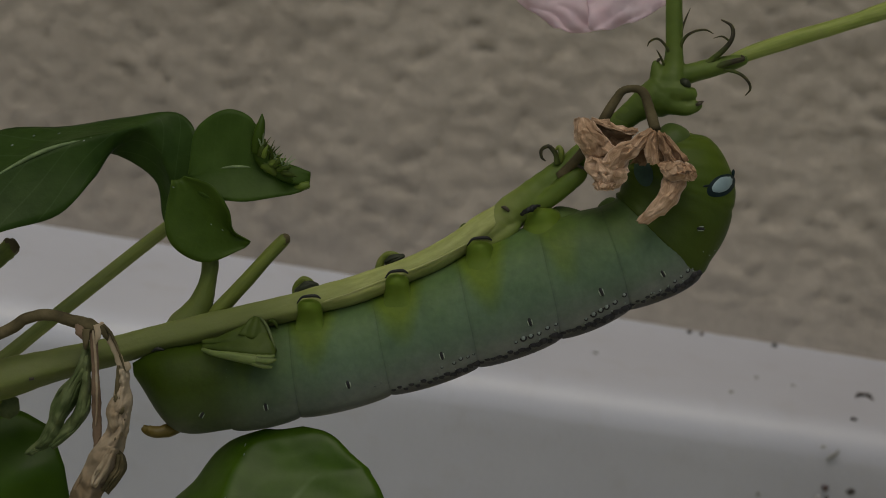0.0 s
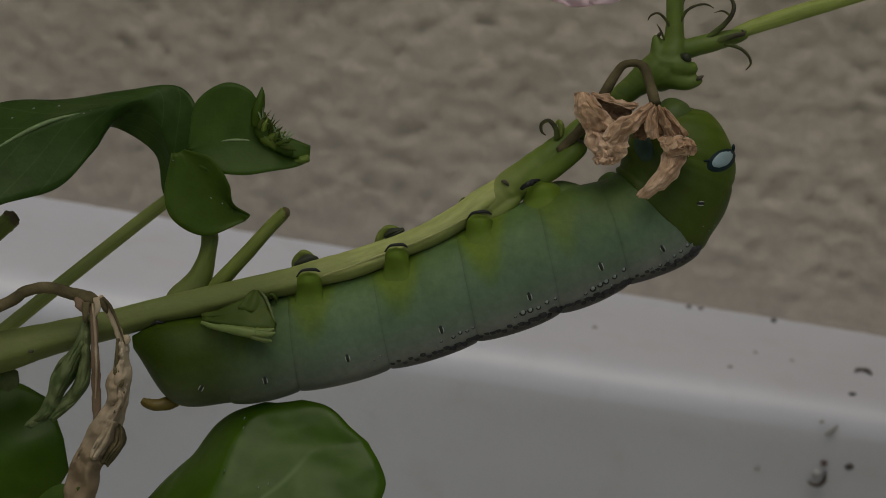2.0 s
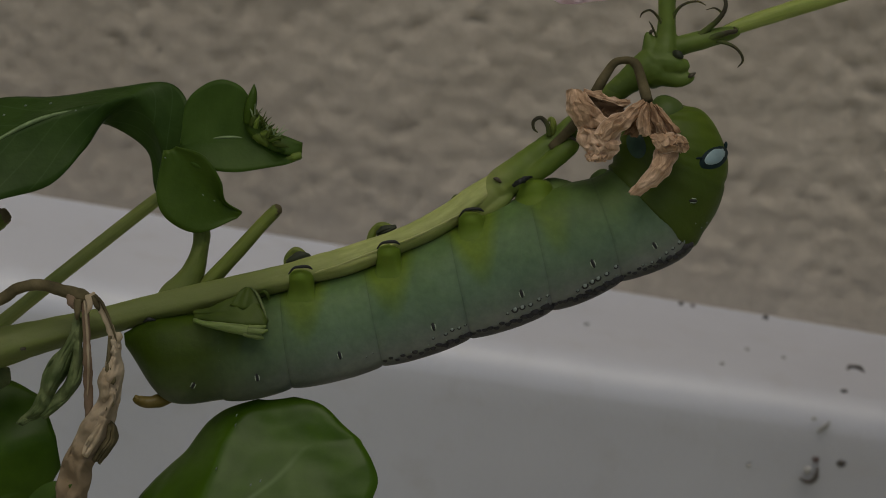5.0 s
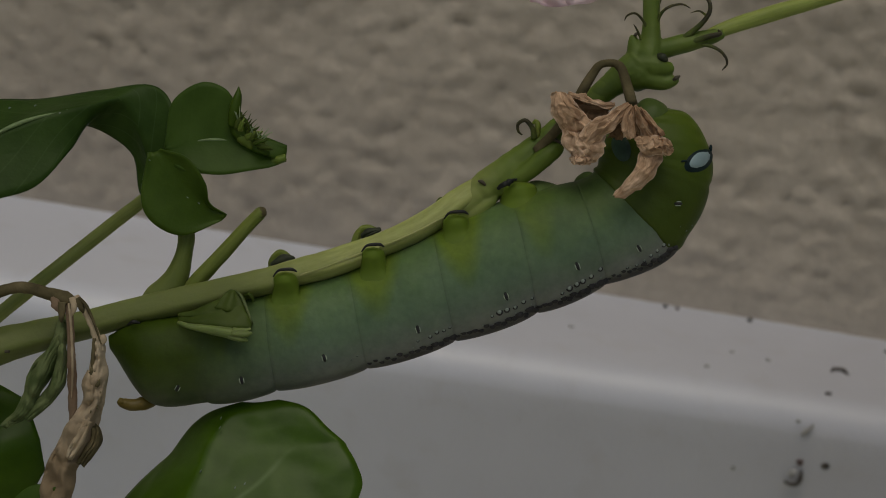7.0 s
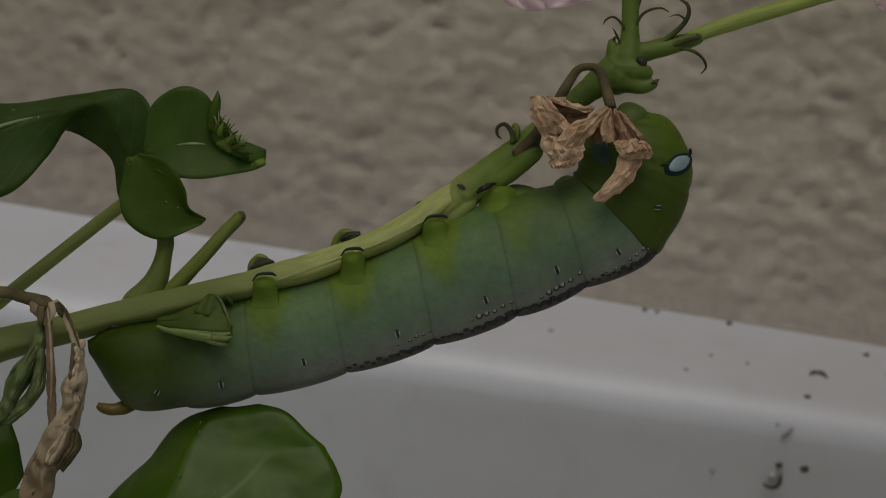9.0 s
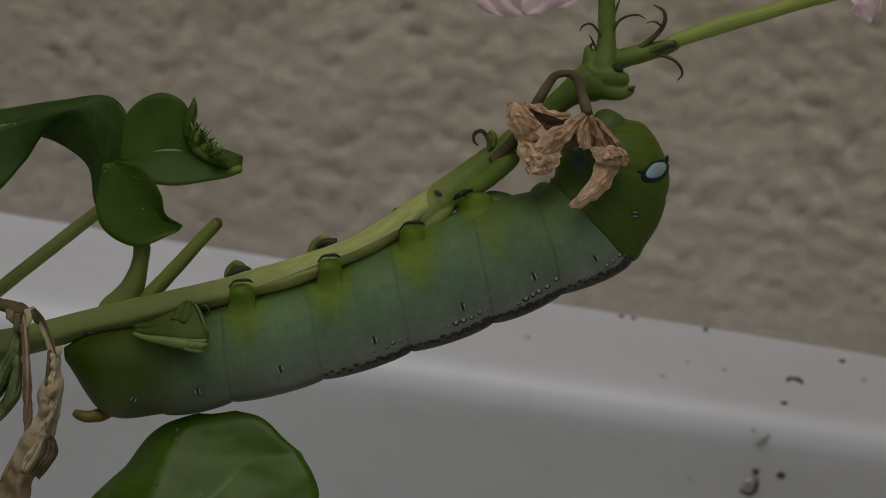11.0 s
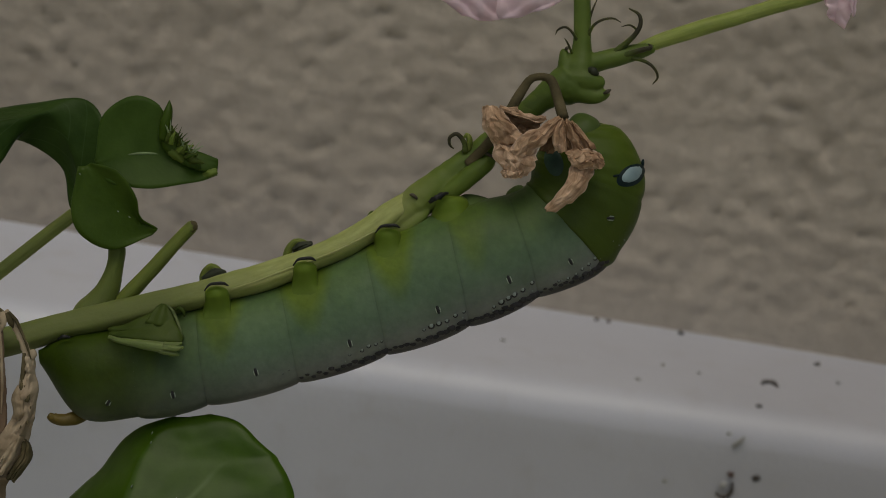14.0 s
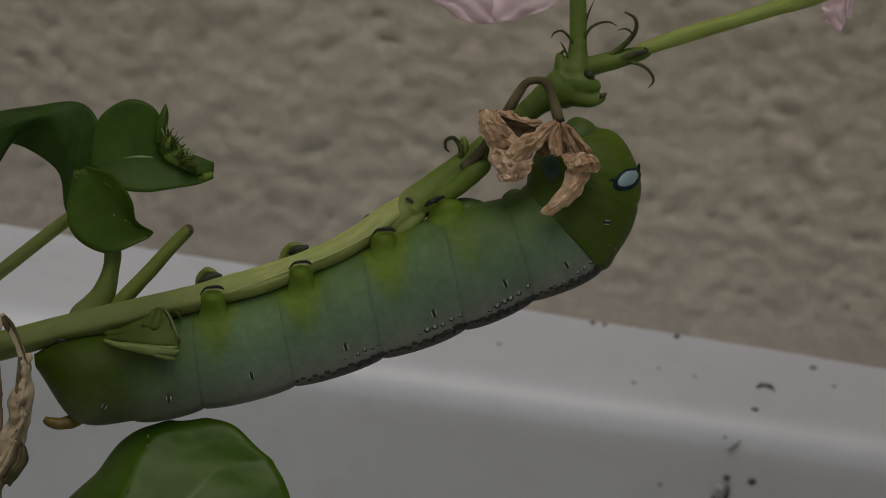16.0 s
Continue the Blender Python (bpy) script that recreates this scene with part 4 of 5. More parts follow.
stalk("dry_strand", [(-33.44, -4.65, -4.4), (-32.62, -5.46, -4.8), (-31.84, -6.82, -4.9), (-31.29, -8.30, -4.9), (-30.94, -9.83, -4.7)], [0.5, 0.42, 0.36, 0.4, 0.5], M_DRY, sides=12, count=44, lumps=0.3, seed=22.0, flat=0.5)
stalk("dry_strand", [(-32.90, -4.58, -5.1), (-32.11, -5.45, -5.3), (-31.35, -7.19, -5.3), (-30.76, -9.05, -5.2)], [0.16, 0.17, 0.13, 0.06], M_STALK_DRY, sides=8, count=36, lumps=0.3, seed=27.0)
stalk("dry_strand", [(-31.43, -8.51, -5.1), (-31.47, -9.65, -5.2), (-31.59, -11.01, -5.1), (-31.66, -11.84, -5)], [0.16, 0.22, 0.2, 0.1], M_STALK_DRY, sides=8, count=24, lumps=0.3, seed=28.0)
part("dry_leaf", blade([(-31.03, -8.63, -4.8), (-30.79, -10.45, -5.4), (-31.11, -12.50, -5.8), (-31.27, -14.57, -5.8), (-32.17, -16.54, -5.6), (-33.40, -18.51, -5.4), (-34.41, -21.15, -5.2), (-35.15, -25.47, -5)],
                       [(-31.34, -8.63, -4.6), (-31.53, -10.61, -4.4), (-32.49, -12.81, -4.2), (-32.71, -14.45, -4.2), (-33.94, -16.66, -4), (-35.26, -18.74, -4), (-36.41, -21.48, -4), (-37.01, -25.76, -4)],
                       [(-30.52, -8.74, -4.6), (-30.27, -10.72, -4.4), (-30.27, -12.49, -4), (-30.60, -14.80, -4), (-31.34, -17.11, -3.8), (-32.25, -19.32, -3.6), (-33.31, -21.72, -3.8), (-34.08, -25.89, -3.8)], 14, 110, 1.0, 0.75, 2.0, 9.0, 0.16, 0.0, 0.9, 0.16, 0.2), M_DRY_LEAF, plant, "wrinkled dry brown hanging leaf")
part("dry_leaf", blade([(-31.47, -16.63, -4.4), (-30.98, -17.58, -4.8), (-31.55, -18.96, -4.6), (-32.79, -20.62, -4.4)], [(-31.91, -16.79, -4.4), (-31.69, -17.72, -4.4), (-32.24, -19.04, -4.4), (-33.33, -20.68, -4.4)], [(-31.37, -16.80, -3.6), (-30.82, -18.01, -3.6), (-31.37, -19.32, -3.6), (-32.55, -21.06, -3.8)], 7, 30, 0.8, 0.5, 1.5, 11.0, 0.18, 0.0, 0.6, 0.3, 0.3), M_STALK_DRY, plant, "dark curled edge of the dry leaf")
part("dry_leaf", blade([(-32.13, -16.30, -5.9), (-32.66, -17.49, -6), (-33.45, -18.91, -5.8), (-33.94, -20.04, -5.4)], [(-32.50, -16.16, -5.6), (-33.04, -17.41, -5.6), (-33.82, -18.83, -5.5), (-34.12, -19.94, -5.3)], [(-31.55, -16.55, -5.4), (-32.09, -17.86, -5.4), (-32.87, -19.18, -5.3), (-33.65, -20.17, -5.2)], 6, 30, 0.6, 0.5, 1.5, 19.0, 0.16, 0.0, 0.6, 0.3, 0.3), M_DRY, plant)
part("dry_leaf", blade([(-31.78, -11.66, -5.3), (-32.09, -12.72, -5.8), (-31.98, -13.81, -5.8), (-31.66, -14.92, -5.4)], [(-32.15, -11.56, -5), (-32.64, -12.76, -5), (-32.53, -13.96, -5), (-32.04, -15.06, -5)], [(-31.35, -11.77, -5.3), (-31.38, -12.83, -5.8), (-31.27, -13.81, -5.8), (-31.22, -14.81, -5.4)], 5, 24, 0.5, 0.5, 1.5, 23.0, 0.16, 0.0, 0.6, 0.3, 0.3), M_DRY, plant)
part("dry_leaf", blade([(-30.95, -8.84, -5), (-30.60, -8.56, -5.2), (-30.30, -8.35, -5)], [(-31.14, -8.52, -4.8), (-30.79, -8.29, -5), (-30.41, -8.18, -5)], [(-30.76, -9.28, -4.8), (-30.46, -9.00, -5), (-30.24, -8.67, -5)], 3, 10, 0.2, 0.3, 1.5), M_DRY, plant)
part("withered_leaf", blade([(-34.72, -6.81, -3.6), (-35.08, -8.86, -4.4), (-36.11, -11.03, -4.8), (-37.13, -13.50, -4.6), (-38.44, -15.56, -4), (-40.55, -17.27, -3.2)], [(-34.97, -6.81, -3.4), (-36.15, -9.13, -3.2), (-37.62, -11.39, -3), (-38.61, -13.60, -3), (-39.60, -15.63, -3), (-40.88, -17.16, -3.2)], [(-34.58, -6.87, -3.4), (-34.69, -9.12, -3.4), (-35.49, -11.38, -3.2), (-36.70, -13.86, -3.2), (-37.80, -15.84, -3.2), (-40.22, -17.49, -3.2)], 11, 60, 0.9, 0.7, 2.2, 13.0, 0.18, 0.0, 0.9, 0.22, 0.3), M_WITHER, plant, "shrivelled green drooping leaf")
part("withered_leaf", blade([(-34.58, -7.02, -3.8), (-34.42, -9.39, -4.8), (-34.55, -11.56, -5), (-35.22, -13.33, -4.6), (-36.57, -14.91, -4), (-38.18, -16.19, -3.6)], [(-34.77, -7.03, -3.6), (-35.16, -9.44, -3.6), (-35.52, -11.65, -3.4), (-36.12, -13.30, -3.4), (-37.14, -14.52, -3.2), (-38.65, -16.15, -3.4)], [(-34.44, -7.03, -3.6), (-34.36, -9.54, -3.8), (-34.28, -11.75, -3.6), (-34.80, -13.74, -3.4), (-36.21, -15.29, -3.2), (-37.99, -16.48, -3.4)], 9, 50, 0.9, 0.7, 2.2, 17.0, 0.18, 0.0, 0.9, 0.2, 0.3), M_WITHER, plant, "shrivelled green drooping leaf")
stalk("dry_strand", [(-34.63, -4.99, -4), (-34.74, -6.52, -4), (-35.01, -8.16, -4), (-35.29, -10.08, -4)], [0.3, 0.3, 0.4, 0.3], M_WITHER, sides=8, count=16)

for p, r in (((-30.97, -12.76, -6.0), (0.26, 0.42)), ((-31.52, -11.64, -5.6), (0.3, 0.4)), ((-30.99, -15.1, -5.9), (0.08, 0.22)), ((-31.63, -15.53, -6.0), (0.08, 0.16)), ((-30.76, -13.71, -5.6), (0.07, 0.14))):
    part("hole", lump(p, (r[0], r[1], 0.2), (0.3, 1), 0.5, p[0], 10, 12), M_STALK_DRY, plant, "dark speck on the dry leaf")

# dead flower hanging over the caterpillar's head
flower_stalk_pts = [(11.41, 9.77, -1.2), (12.75, 11.17, -2), (14.16, 12.81, -2.4), (15.47, 14.99, -2.7), (16.77, 17.17, -3), (17.47, 18.04, -3.2), (18.28, 18.24, -3.4), (19.13, 18.05, -3.7), (19.65, 17.32, -4), (20.03, 15.74, -4.6), (20.47, 14.06, -5.2)]
stalk("dry_flower_stalk", flower_stalk_pts, [0.5, 0.5, 0.5, 0.52, 0.45, 0.40, 0.38, 0.42, 0.48, 0.52, 0.55], M_STALK_DRY, "bent brown dead flower stalk", sides=12, count=50, lumps=0.12, seed=24.0)
dead = part("dead_flower", blade([(13.74, 14.70, -3.8), (15.40, 13.29, -3.6), (16.49, 11.74, -3.8), (16.55, 9.63, -4.4)], [(13.07, 14.58, -4), (13.31, 13.05, -3.8), (13.95, 11.29, -4), (15.13, 9.19, -4.4)], [(17.99, 13.69, -4.2), (18.21, 12.70, -4.2), (17.97, 11.38, -4.4), (17.41, 9.62, -4.6)], 18, 60, 0.6, 0.8, 1.9, 15.0, 0.12, 0.0, 1.0, 0.15, 0.25), M_FLOWER_SHADE, plant, "crumpled papery brown dead flower")


def petal(name, mid, left, right, seed, crumple=0.5, belly=0.7, pleat=0.0, mat=None):
    """A dry petal of small flat facets that meet in sharp, random creases; pleat folds it lengthwise."""
    roll = random.Random(seed)
    cols, rows = (3, 7) if pleat else (4, 10)
    m, l, r = (spline(x, rows) for x in (mid, left, right))
    pts = np.zeros((rows, 2 * cols + 1, 3))
    for i in range(rows):
        for j in range(-cols, cols + 1):
            f = abs(j) / cols
            p = m[i] * (1 - f) + (l[i] if j < 0 else r[i]) * f
            p[2] += belly * (f * f - f)
            rim = 0.45 if f == 1 or i in (0, rows - 1) else 1.0
            p += np.array([roll.gauss(0, 0.13) * rim, roll.gauss(0, 0.13) * rim, roll.gauss(0, 0.17 * (0.2 + crumple))])
            if pleat:
                p[2] += (1.1 if j % 2 else -0.3) * pleat * (0.5 + i / rows)
            pts[i, j + cols] = p
    # finer sheet over the creases, with a slight waviness of its own
    fine = 6
    R, C = (rows - 1) * fine + 1, 2 * cols * fine + 1
    sheet = np.zeros((R, C, 3))
    flip = [[roll.random() < 0.5 for _ in range(2 * cols)] for _ in range(rows - 1)]
    for i in range(R):
        for j in range(C):
            a, b = min(i // fine, rows - 2), min(j // fine, 2 * cols - 1)
            s, t = i / fine - a, j / fine - b
            p00, p01, p10, p11 = pts[a, b], pts[a, b + 1], pts[a + 1, b], pts[a + 1, b + 1]
            if flip[a][b]:
                q = p00 + s * (p10 - p00) + t * (p11 - p10) if s > t else p00 + t * (p01 - p00) + s * (p11 - p01)
            else:
                q = p00 + s * (p10 - p00) + t * (p01 - p00) if s + t < 1 else p11 + (1 - s) * (p01 - p11) + (1 - t) * (p10 - p11)
            v = Vector(q) + Vector((seed, 0, 0))
            crease = abs(noise.noise(v * 0.7)) * 0.34 + abs(noise.noise(v * 1.7)) * 0.07 + abs(noise.noise(v * 4.5)) * 0.04
            sheet[i, j] = q + np.array(noise.noise_vector(v * 1.4)) * np.array((0.10, 0.10, 0.08)) + np.array((0, 0, crease - 0.15))
    back = sheet + np.array((0, 0, 0.14))
    ring = np.concatenate([sheet, back[:, ::-1]], axis=1)

    def uvs(u, k):
        k *= 2 * C
        v = (k if k < C else 2 * C - 1 - k) / (C - 1) * 2 - 1
        return u, max(-1.0, min(1.0, v))
    bm = bmesh.new()
    grid(bm, [[S(p) for p in row] for row in ring], True, uvs, True)
    ob = part(name, bm, mat or M_FLOWER_DRY, dead)
    return ob


# cup: inside with painted shade, rear rim, near wall, fold across the middle, lower lobe
petal("petal", [(14.60, 14.62, -4.2), (16.03, 13.92, -4), (17.22, 13.41, -4.2), (18.18, 13.44, -4.6)], [(14.36, 15.21, -4.4), (15.79, 14.77, -4.4), (17.19, 14.21, -4.6), (18.69, 13.96, -5)], [(14.60, 13.80, -4.2), (15.91, 12.70, -4.2), (16.99, 12.36, -4.4), (17.83, 12.78, -4.8)], 17.0, 0.3, 0.4, 0.0, M_FLOWER_SHADE)
petal("petal", [(14.23, 15.18, -4.8), (15.62, 14.77, -5.2), (17.02, 14.21, -5.4), (18.64, 13.93, -5.6)], [(14.24, 15.36, -4.6), (15.74, 15.00, -5), (17.15, 14.44, -5.2), (18.76, 14.15, -5.5)], [(14.34, 14.91, -4.8), (15.51, 14.50, -5.2), (16.91, 13.94, -5.4), (18.47, 13.65, -5.6)], 18.0, 0.2, 0.2)
petal("petal", [(13.51, 15.39, -4.9), (13.77, 14.01, -6), (14.25, 12.76, -6.1), (15.05, 11.42, -5.6)], [(12.66, 15.31, -4.5), (12.60, 13.87, -4.7), (12.97, 12.56, -4.8), (13.68, 11.47, -4.8)], [(14.39, 15.01, -4.9), (15.27, 13.82, -5.5), (16.35, 12.62, -5.7), (16.90, 11.97, -5.6)], 33.0, 0.75, 0.9)
petal("petal", [(19.91, 14.23, -6), (18.53, 12.65, -6.9), (16.89, 11.45, -7.1), (15.53, 10.19, -6.4)], [(19.38, 14.13, -5.8), (17.82, 13.12, -6.3), (16.08, 12.25, -6.4), (15.13, 11.08, -6)], [(20.25, 13.59, -5.8), (19.12, 12.26, -6.3), (17.81, 10.95, -6.4), (16.43, 9.56, -6)], 19.0, 0.8, 0.8)
petal("petal", [(14.84, 11.54, -5.4), (15.21, 10.41, -6.4), (15.64, 9.43, -6.4), (15.92, 8.38, -5.6)], [(13.78, 11.67, -5), (13.65, 10.35, -5.4), (14.50, 9.25, -5.6), (14.74, 8.39, -5.3)], [(17.88, 11.21, -5.6), (17.61, 10.09, -6.2), (17.57, 9.23, -6), (16.91, 8.44, -5.4)], 35.0, 0.9, 0.8)
petal("petal", [(14.49, 9.02, -5.8), (15.01, 8.73, -6.2), (15.55, 8.57, -6.2), (16.34, 8.59, -5.8)], [(14.49, 9.35, -5.8), (15.13, 9.23, -6), (15.78, 9.12, -6), (16.66, 9.02, -5.8)], [(14.39, 8.43, -5.6), (15.03, 8.20, -5.9), (15.69, 8.26, -5.8), (16.46, 8.27, -5.6)], 36.0, 0.8, 0.4)
# throat between cup and trumpet, its shade painted in brown
petal("petal", [(19.67, 13.42, -5), (19.34, 12.33, -5), (19.02, 11.46, -5), (18.71, 10.92, -4.8)], [(19.13, 13.09, -5), (18.70, 12.22, -4.9), (18.27, 11.36, -4.8), (18.07, 10.82, -4.6)], [(20.11, 13.31, -5), (20.00, 12.22, -5), (19.78, 11.35, -5), (19.47, 10.70, -4.8)], 20.0, 0.3, 0.3, 0.0, M_FLOWER_SHADE)
# trumpet: pleats, ragged collar, one long petal
petal("petal", [(20.21, 14.00, -6.2), (19.87, 12.86, -7), (19.85, 11.66, -7.2), (20.05, 10.71, -6.8)], [(19.91, 14.01, -6), (19.49, 12.79, -6.4), (19.32, 11.70, -6.5), (19.50, 10.85, -6.3)], [(20.50, 13.79, -6), (20.49, 12.70, -6.2), (20.64, 11.60, -6.3), (20.81, 10.85, -6.2)], 21.0, 0.25, 0.5, pleat=0.2)
petal("petal", [(20.50, 13.90, -6), (20.68, 12.82, -5.9), (20.96, 11.74, -5.8), (21.34, 10.87, -5.8)], [(20.34, 13.79, -6), (20.34, 12.71, -6), (20.56, 11.62, -6), (20.78, 10.75, -6)], [(20.72, 13.79, -6), (21.05, 12.71, -6), (21.43, 11.73, -6), (21.97, 10.86, -6)], 22.0, 0.2, 0.2, 0.0, M_FLOWER_SHADE)
petal("petal", [(20.65, 14.00, -6.2), (21.00, 12.86, -7.1), (21.40, 11.76, -7.4), (21.98, 10.81, -7)], [(20.50, 13.90, -6), (20.69, 12.80, -6.3), (21.00, 11.59, -6.5), (21.51, 10.63, -6.3)], [(20.88, 13.90, -6), (21.50, 12.79, -6.4), (22.08, 11.70, -6.5), (22.69, 10.73, -6.4)], 23.0, 0.25, 0.5, pleat=0.2)
petal("petal", [(21.03, 13.78, -6.2), (21.71, 12.70, -7), (22.44, 11.77, -7.2), (23.13, 10.93, -6.8)], [(21.28, 13.81, -5.8), (22.17, 12.75, -6.2), (22.93, 11.88, -6.2), (23.60, 11.08, -6)], [(20.83, 13.68, -6), (21.40, 12.69, -6.3), (22.04, 11.60, -6.4), (22.65, 10.63, -6.3)], 25.0, 0.3, 0.5, pleat=0.15)
petal("petal", [(20.59, 10.28, -6.8), (21.49, 10.03, -7.6), (22.44, 10.02, -7.8), (23.60, 9.95, -7)], [(20.51, 10.84, -6.5), (21.55, 11.03, -7), (22.74, 11.03, -7), (23.98, 10.56, -6.5)], [(20.94, 9.64, -6.6), (21.76, 8.97, -7), (22.71, 9.18, -7.2), (23.53, 9.10, -6.6)], 27.0, 0.8, 0.7)
petal("petal", [(22.71, 10.58, -7.2), (23.19, 10.23, -7.8), (23.70, 9.81, -7.6), (24.27, 9.47, -6.8)], [(22.86, 11.04, -6.8), (23.52, 10.80, -7.2), (23.92, 10.38, -7), (24.23, 9.74, -6.7)], [(22.50, 10.15, -7.2), (22.89, 9.60, -7.6), (23.34, 9.17, -7.4), (23.95, 9.20, -6.8)], 29.0, 0.7, 0.4)
petal("petal", [(22.34, 9.64, -6.6), (21.73, 8.10, -7.3), (20.65, 6.59, -7.3), (18.68, 5.15, -6.4)], [(21.10, 9.56, -6), (20.63, 8.13, -6.4), (19.55, 6.61, -6.4), (18.39, 5.32, -6)], [(23.60, 9.45, -6), (22.91, 8.02, -6.4), (21.82, 6.50, -6.4), (19.47, 5.00, -6)], 31.0, 0.02, 1.0)

# pale pink blossoms at the top


def pink_petal(flower, mid, left, right, seed):
    return part("petal", blade(mid, left, right, 16, 44, 0.6, 1.1, 2.4, seed, 0.2, 0.25, 0.3), M_PINK, flower)


def blossom(centre, radius, start, label, squeeze=1.0):
    flower = part("flower", lump(centre, (0.9, 0.9, 0.9), (0, 1), 0.1), M_TUBE, plant, label)
    c = np.array(centre)
    for k in range(5):
        a = radians(start + 72 * k)
        d, s = np.array((math.cos(a) * squeeze, math.sin(a), 0)), np.array((-math.sin(a) * squeeze, math.cos(a), 0))
        deep = np.array((0, 0, 1.0))
        mid = [c + d * 0.1 * radius, c + d * 0.45 * radius - deep * 0.6, c + d * 0.8 * radius - deep * 0.3, c + d * radius + deep * 0.5]
        lft = [c + d * 0.1 * radius + s * 0.04 * radius, c + d * 0.45 * radius + s * 0.34 * radius, c + d * 0.85 * radius + s * 0.62 * radius, c + d * 1.04 * radius + s * 0.30 * radius]
        rgt = [c + d * 0.1 * radius - s * 0.04 * radius, c + d * 0.45 * radius - s * 0.34 * radius, c + d * 0.85 * radius - s * 0.62 * radius - deep * 0.8, c + d * 1.0 * radius - s * 0.26 * radius]
        pink_petal(flower, mid, lft, rgt, k + start)
    return flower


blossom((15.64, 35.38, 14), 9.2, -55, "pale pink five-petalled blossom", 1.18)
blossom((51.2, 34.14, 12), 9.0, -96, "pale pink blossom beside a bare stalk", 0.25)
stalk("flower_stem", [(16.15, 35.33, 14.5), (17.39, 39.43, 12), (19.82, 41.29, 6), (21.64, 38.83, 0)], [0.4, 0.45, 0.5, 0.6], M_SHOOT, sides=8, count=24)
stalk("flower_stem", [(52.05, 34.21, 12.5), (53.95, 33.85, 10), (52.92, 30.68, 8), (51.60, 28.52, 6)], [0.4, 0.45, 0.5, 0.6], M_SHOOT, sides=8, count=24)

# ---------------------------------------------------------------- caterpillar
caterpillar = thing("caterpillar", S((-4.69, -4.41, 0)), "plump green hawkmoth caterpillar hanging under a stem", "caterpillar")
BELLY = [(-30.75, -8.45, 0), (-27.84, -6.97, 0), (-21.42, -5.80, 0), (-15.29, -3.9, 0), (-7.20, -1.7, 0), (1.17, 1.85, 0), (8.98, 5.2, 0), (15.29, 6.86, 0), (17.24, 7.87, 0), (17.74, 9.99, 0), (18.63, 11.88, 0), (20.0, 13.2, 0), (21.79, 13.95, 0)]
BACK = [(-30.6, -9.75, 0), (-26.6, -15.05, 0), (-20.86, -15.01, 0), (-14.17, -13.78, 0), (-5.24, -11.60, 0), (3.40, -8.87, 0), (11.49, -6.08, 0), (18.30, -3.24, 0), (25.33, 0.11, 0), (28.45, 5.36, 0), (28.73, 9.65, 0), (26.65, 13.2, 0), (24.58, 14.06, 0)]
DEPTH = (0.5, 0.72, 0.82, 0.86, 0.88, 0.88, 0.85, 0.85, 0.66, 0.72, 0.78, 0.8, 0.5)
N = len(BELLY) - 1


def curve_at(points, s):
    """Catmull-Rom value at the station s."""
    p = np.array(points, float)
    if p.ndim == 1:
        p = p[:, None]
    p = np.vstack([2 * p[0] - p[1], p, 2 * p[-1] - p[-2]])
    i = min(max(int(s), 0), N - 1)
    f = s - i
    a, b, c, d = p[i:i + 4]
    return 0.5 * (2 * b + (c - a) * f + (2 * a - 5 * b + 4 * c - d) * f * f + (3 * b - a - 3 * c + d) * f ** 3)


def skin_point(s, th, swell=1.0):
    """A place on the body: station s from tail to head, th from -90 (back) over 0 (near side) to 90 (belly)."""
    t, b = curve_at(BELLY, s), curve_at(BACK, s)
    c, a = (t + b) / 2, (t - b) / 2
    k = float(curve_at(DEPTH, s)[0])
    sn, cs = math.sin(th), math.cos(th)
    p = c + a * sn * swell
    p[2] -= np.linalg.norm(a) * k * cs * swell
    return p


def swelling(x, th, strength=1.0):
    arch = max(0.0, 4 * x * (1 - x))
    return 1 + strength * (0.075 * max(0.0, -math.sin(th)) ** 5 * arch ** 0.45 + 0.02 * arch - 0.004)


def slice_mesh(s0, s1, rings, strength=1.0, blunt=()):
    bm = bmesh.new()
    rows, sides = [], 48
    for i in range(rings + 1):
        x = i / rings
        s = s0 + (s1 - s0) * x
        row = []
        for j in range(sides):
            th = 2 * math.pi * j / sides - math.pi
            row.append(S(skin_point(s, th, swelling(x, th, strength))))
        rows.append(row)
    grid(bm, rows, True, lambda a, b: ((s0 + (s1 - s0) * a) / N, (math.sin(2 * math.pi * b - math.pi) + 1) / 2), False)
    for row in (rows[0], rows[-1]):
        bm.faces.new([bm.verts.new(p) for p in row])
    return bm


SEGMENTS = []
for k in range(8):
    s0 = k - 0.012 if k else 0.0
    label = "olive green tail segment" if k == 0 else ""
    if k == 1:
        SEGMENTS.append(SEGMENTS[0])
        continue
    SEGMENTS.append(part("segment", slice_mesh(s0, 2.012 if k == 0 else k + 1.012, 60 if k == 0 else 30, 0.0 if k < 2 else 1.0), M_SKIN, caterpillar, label))


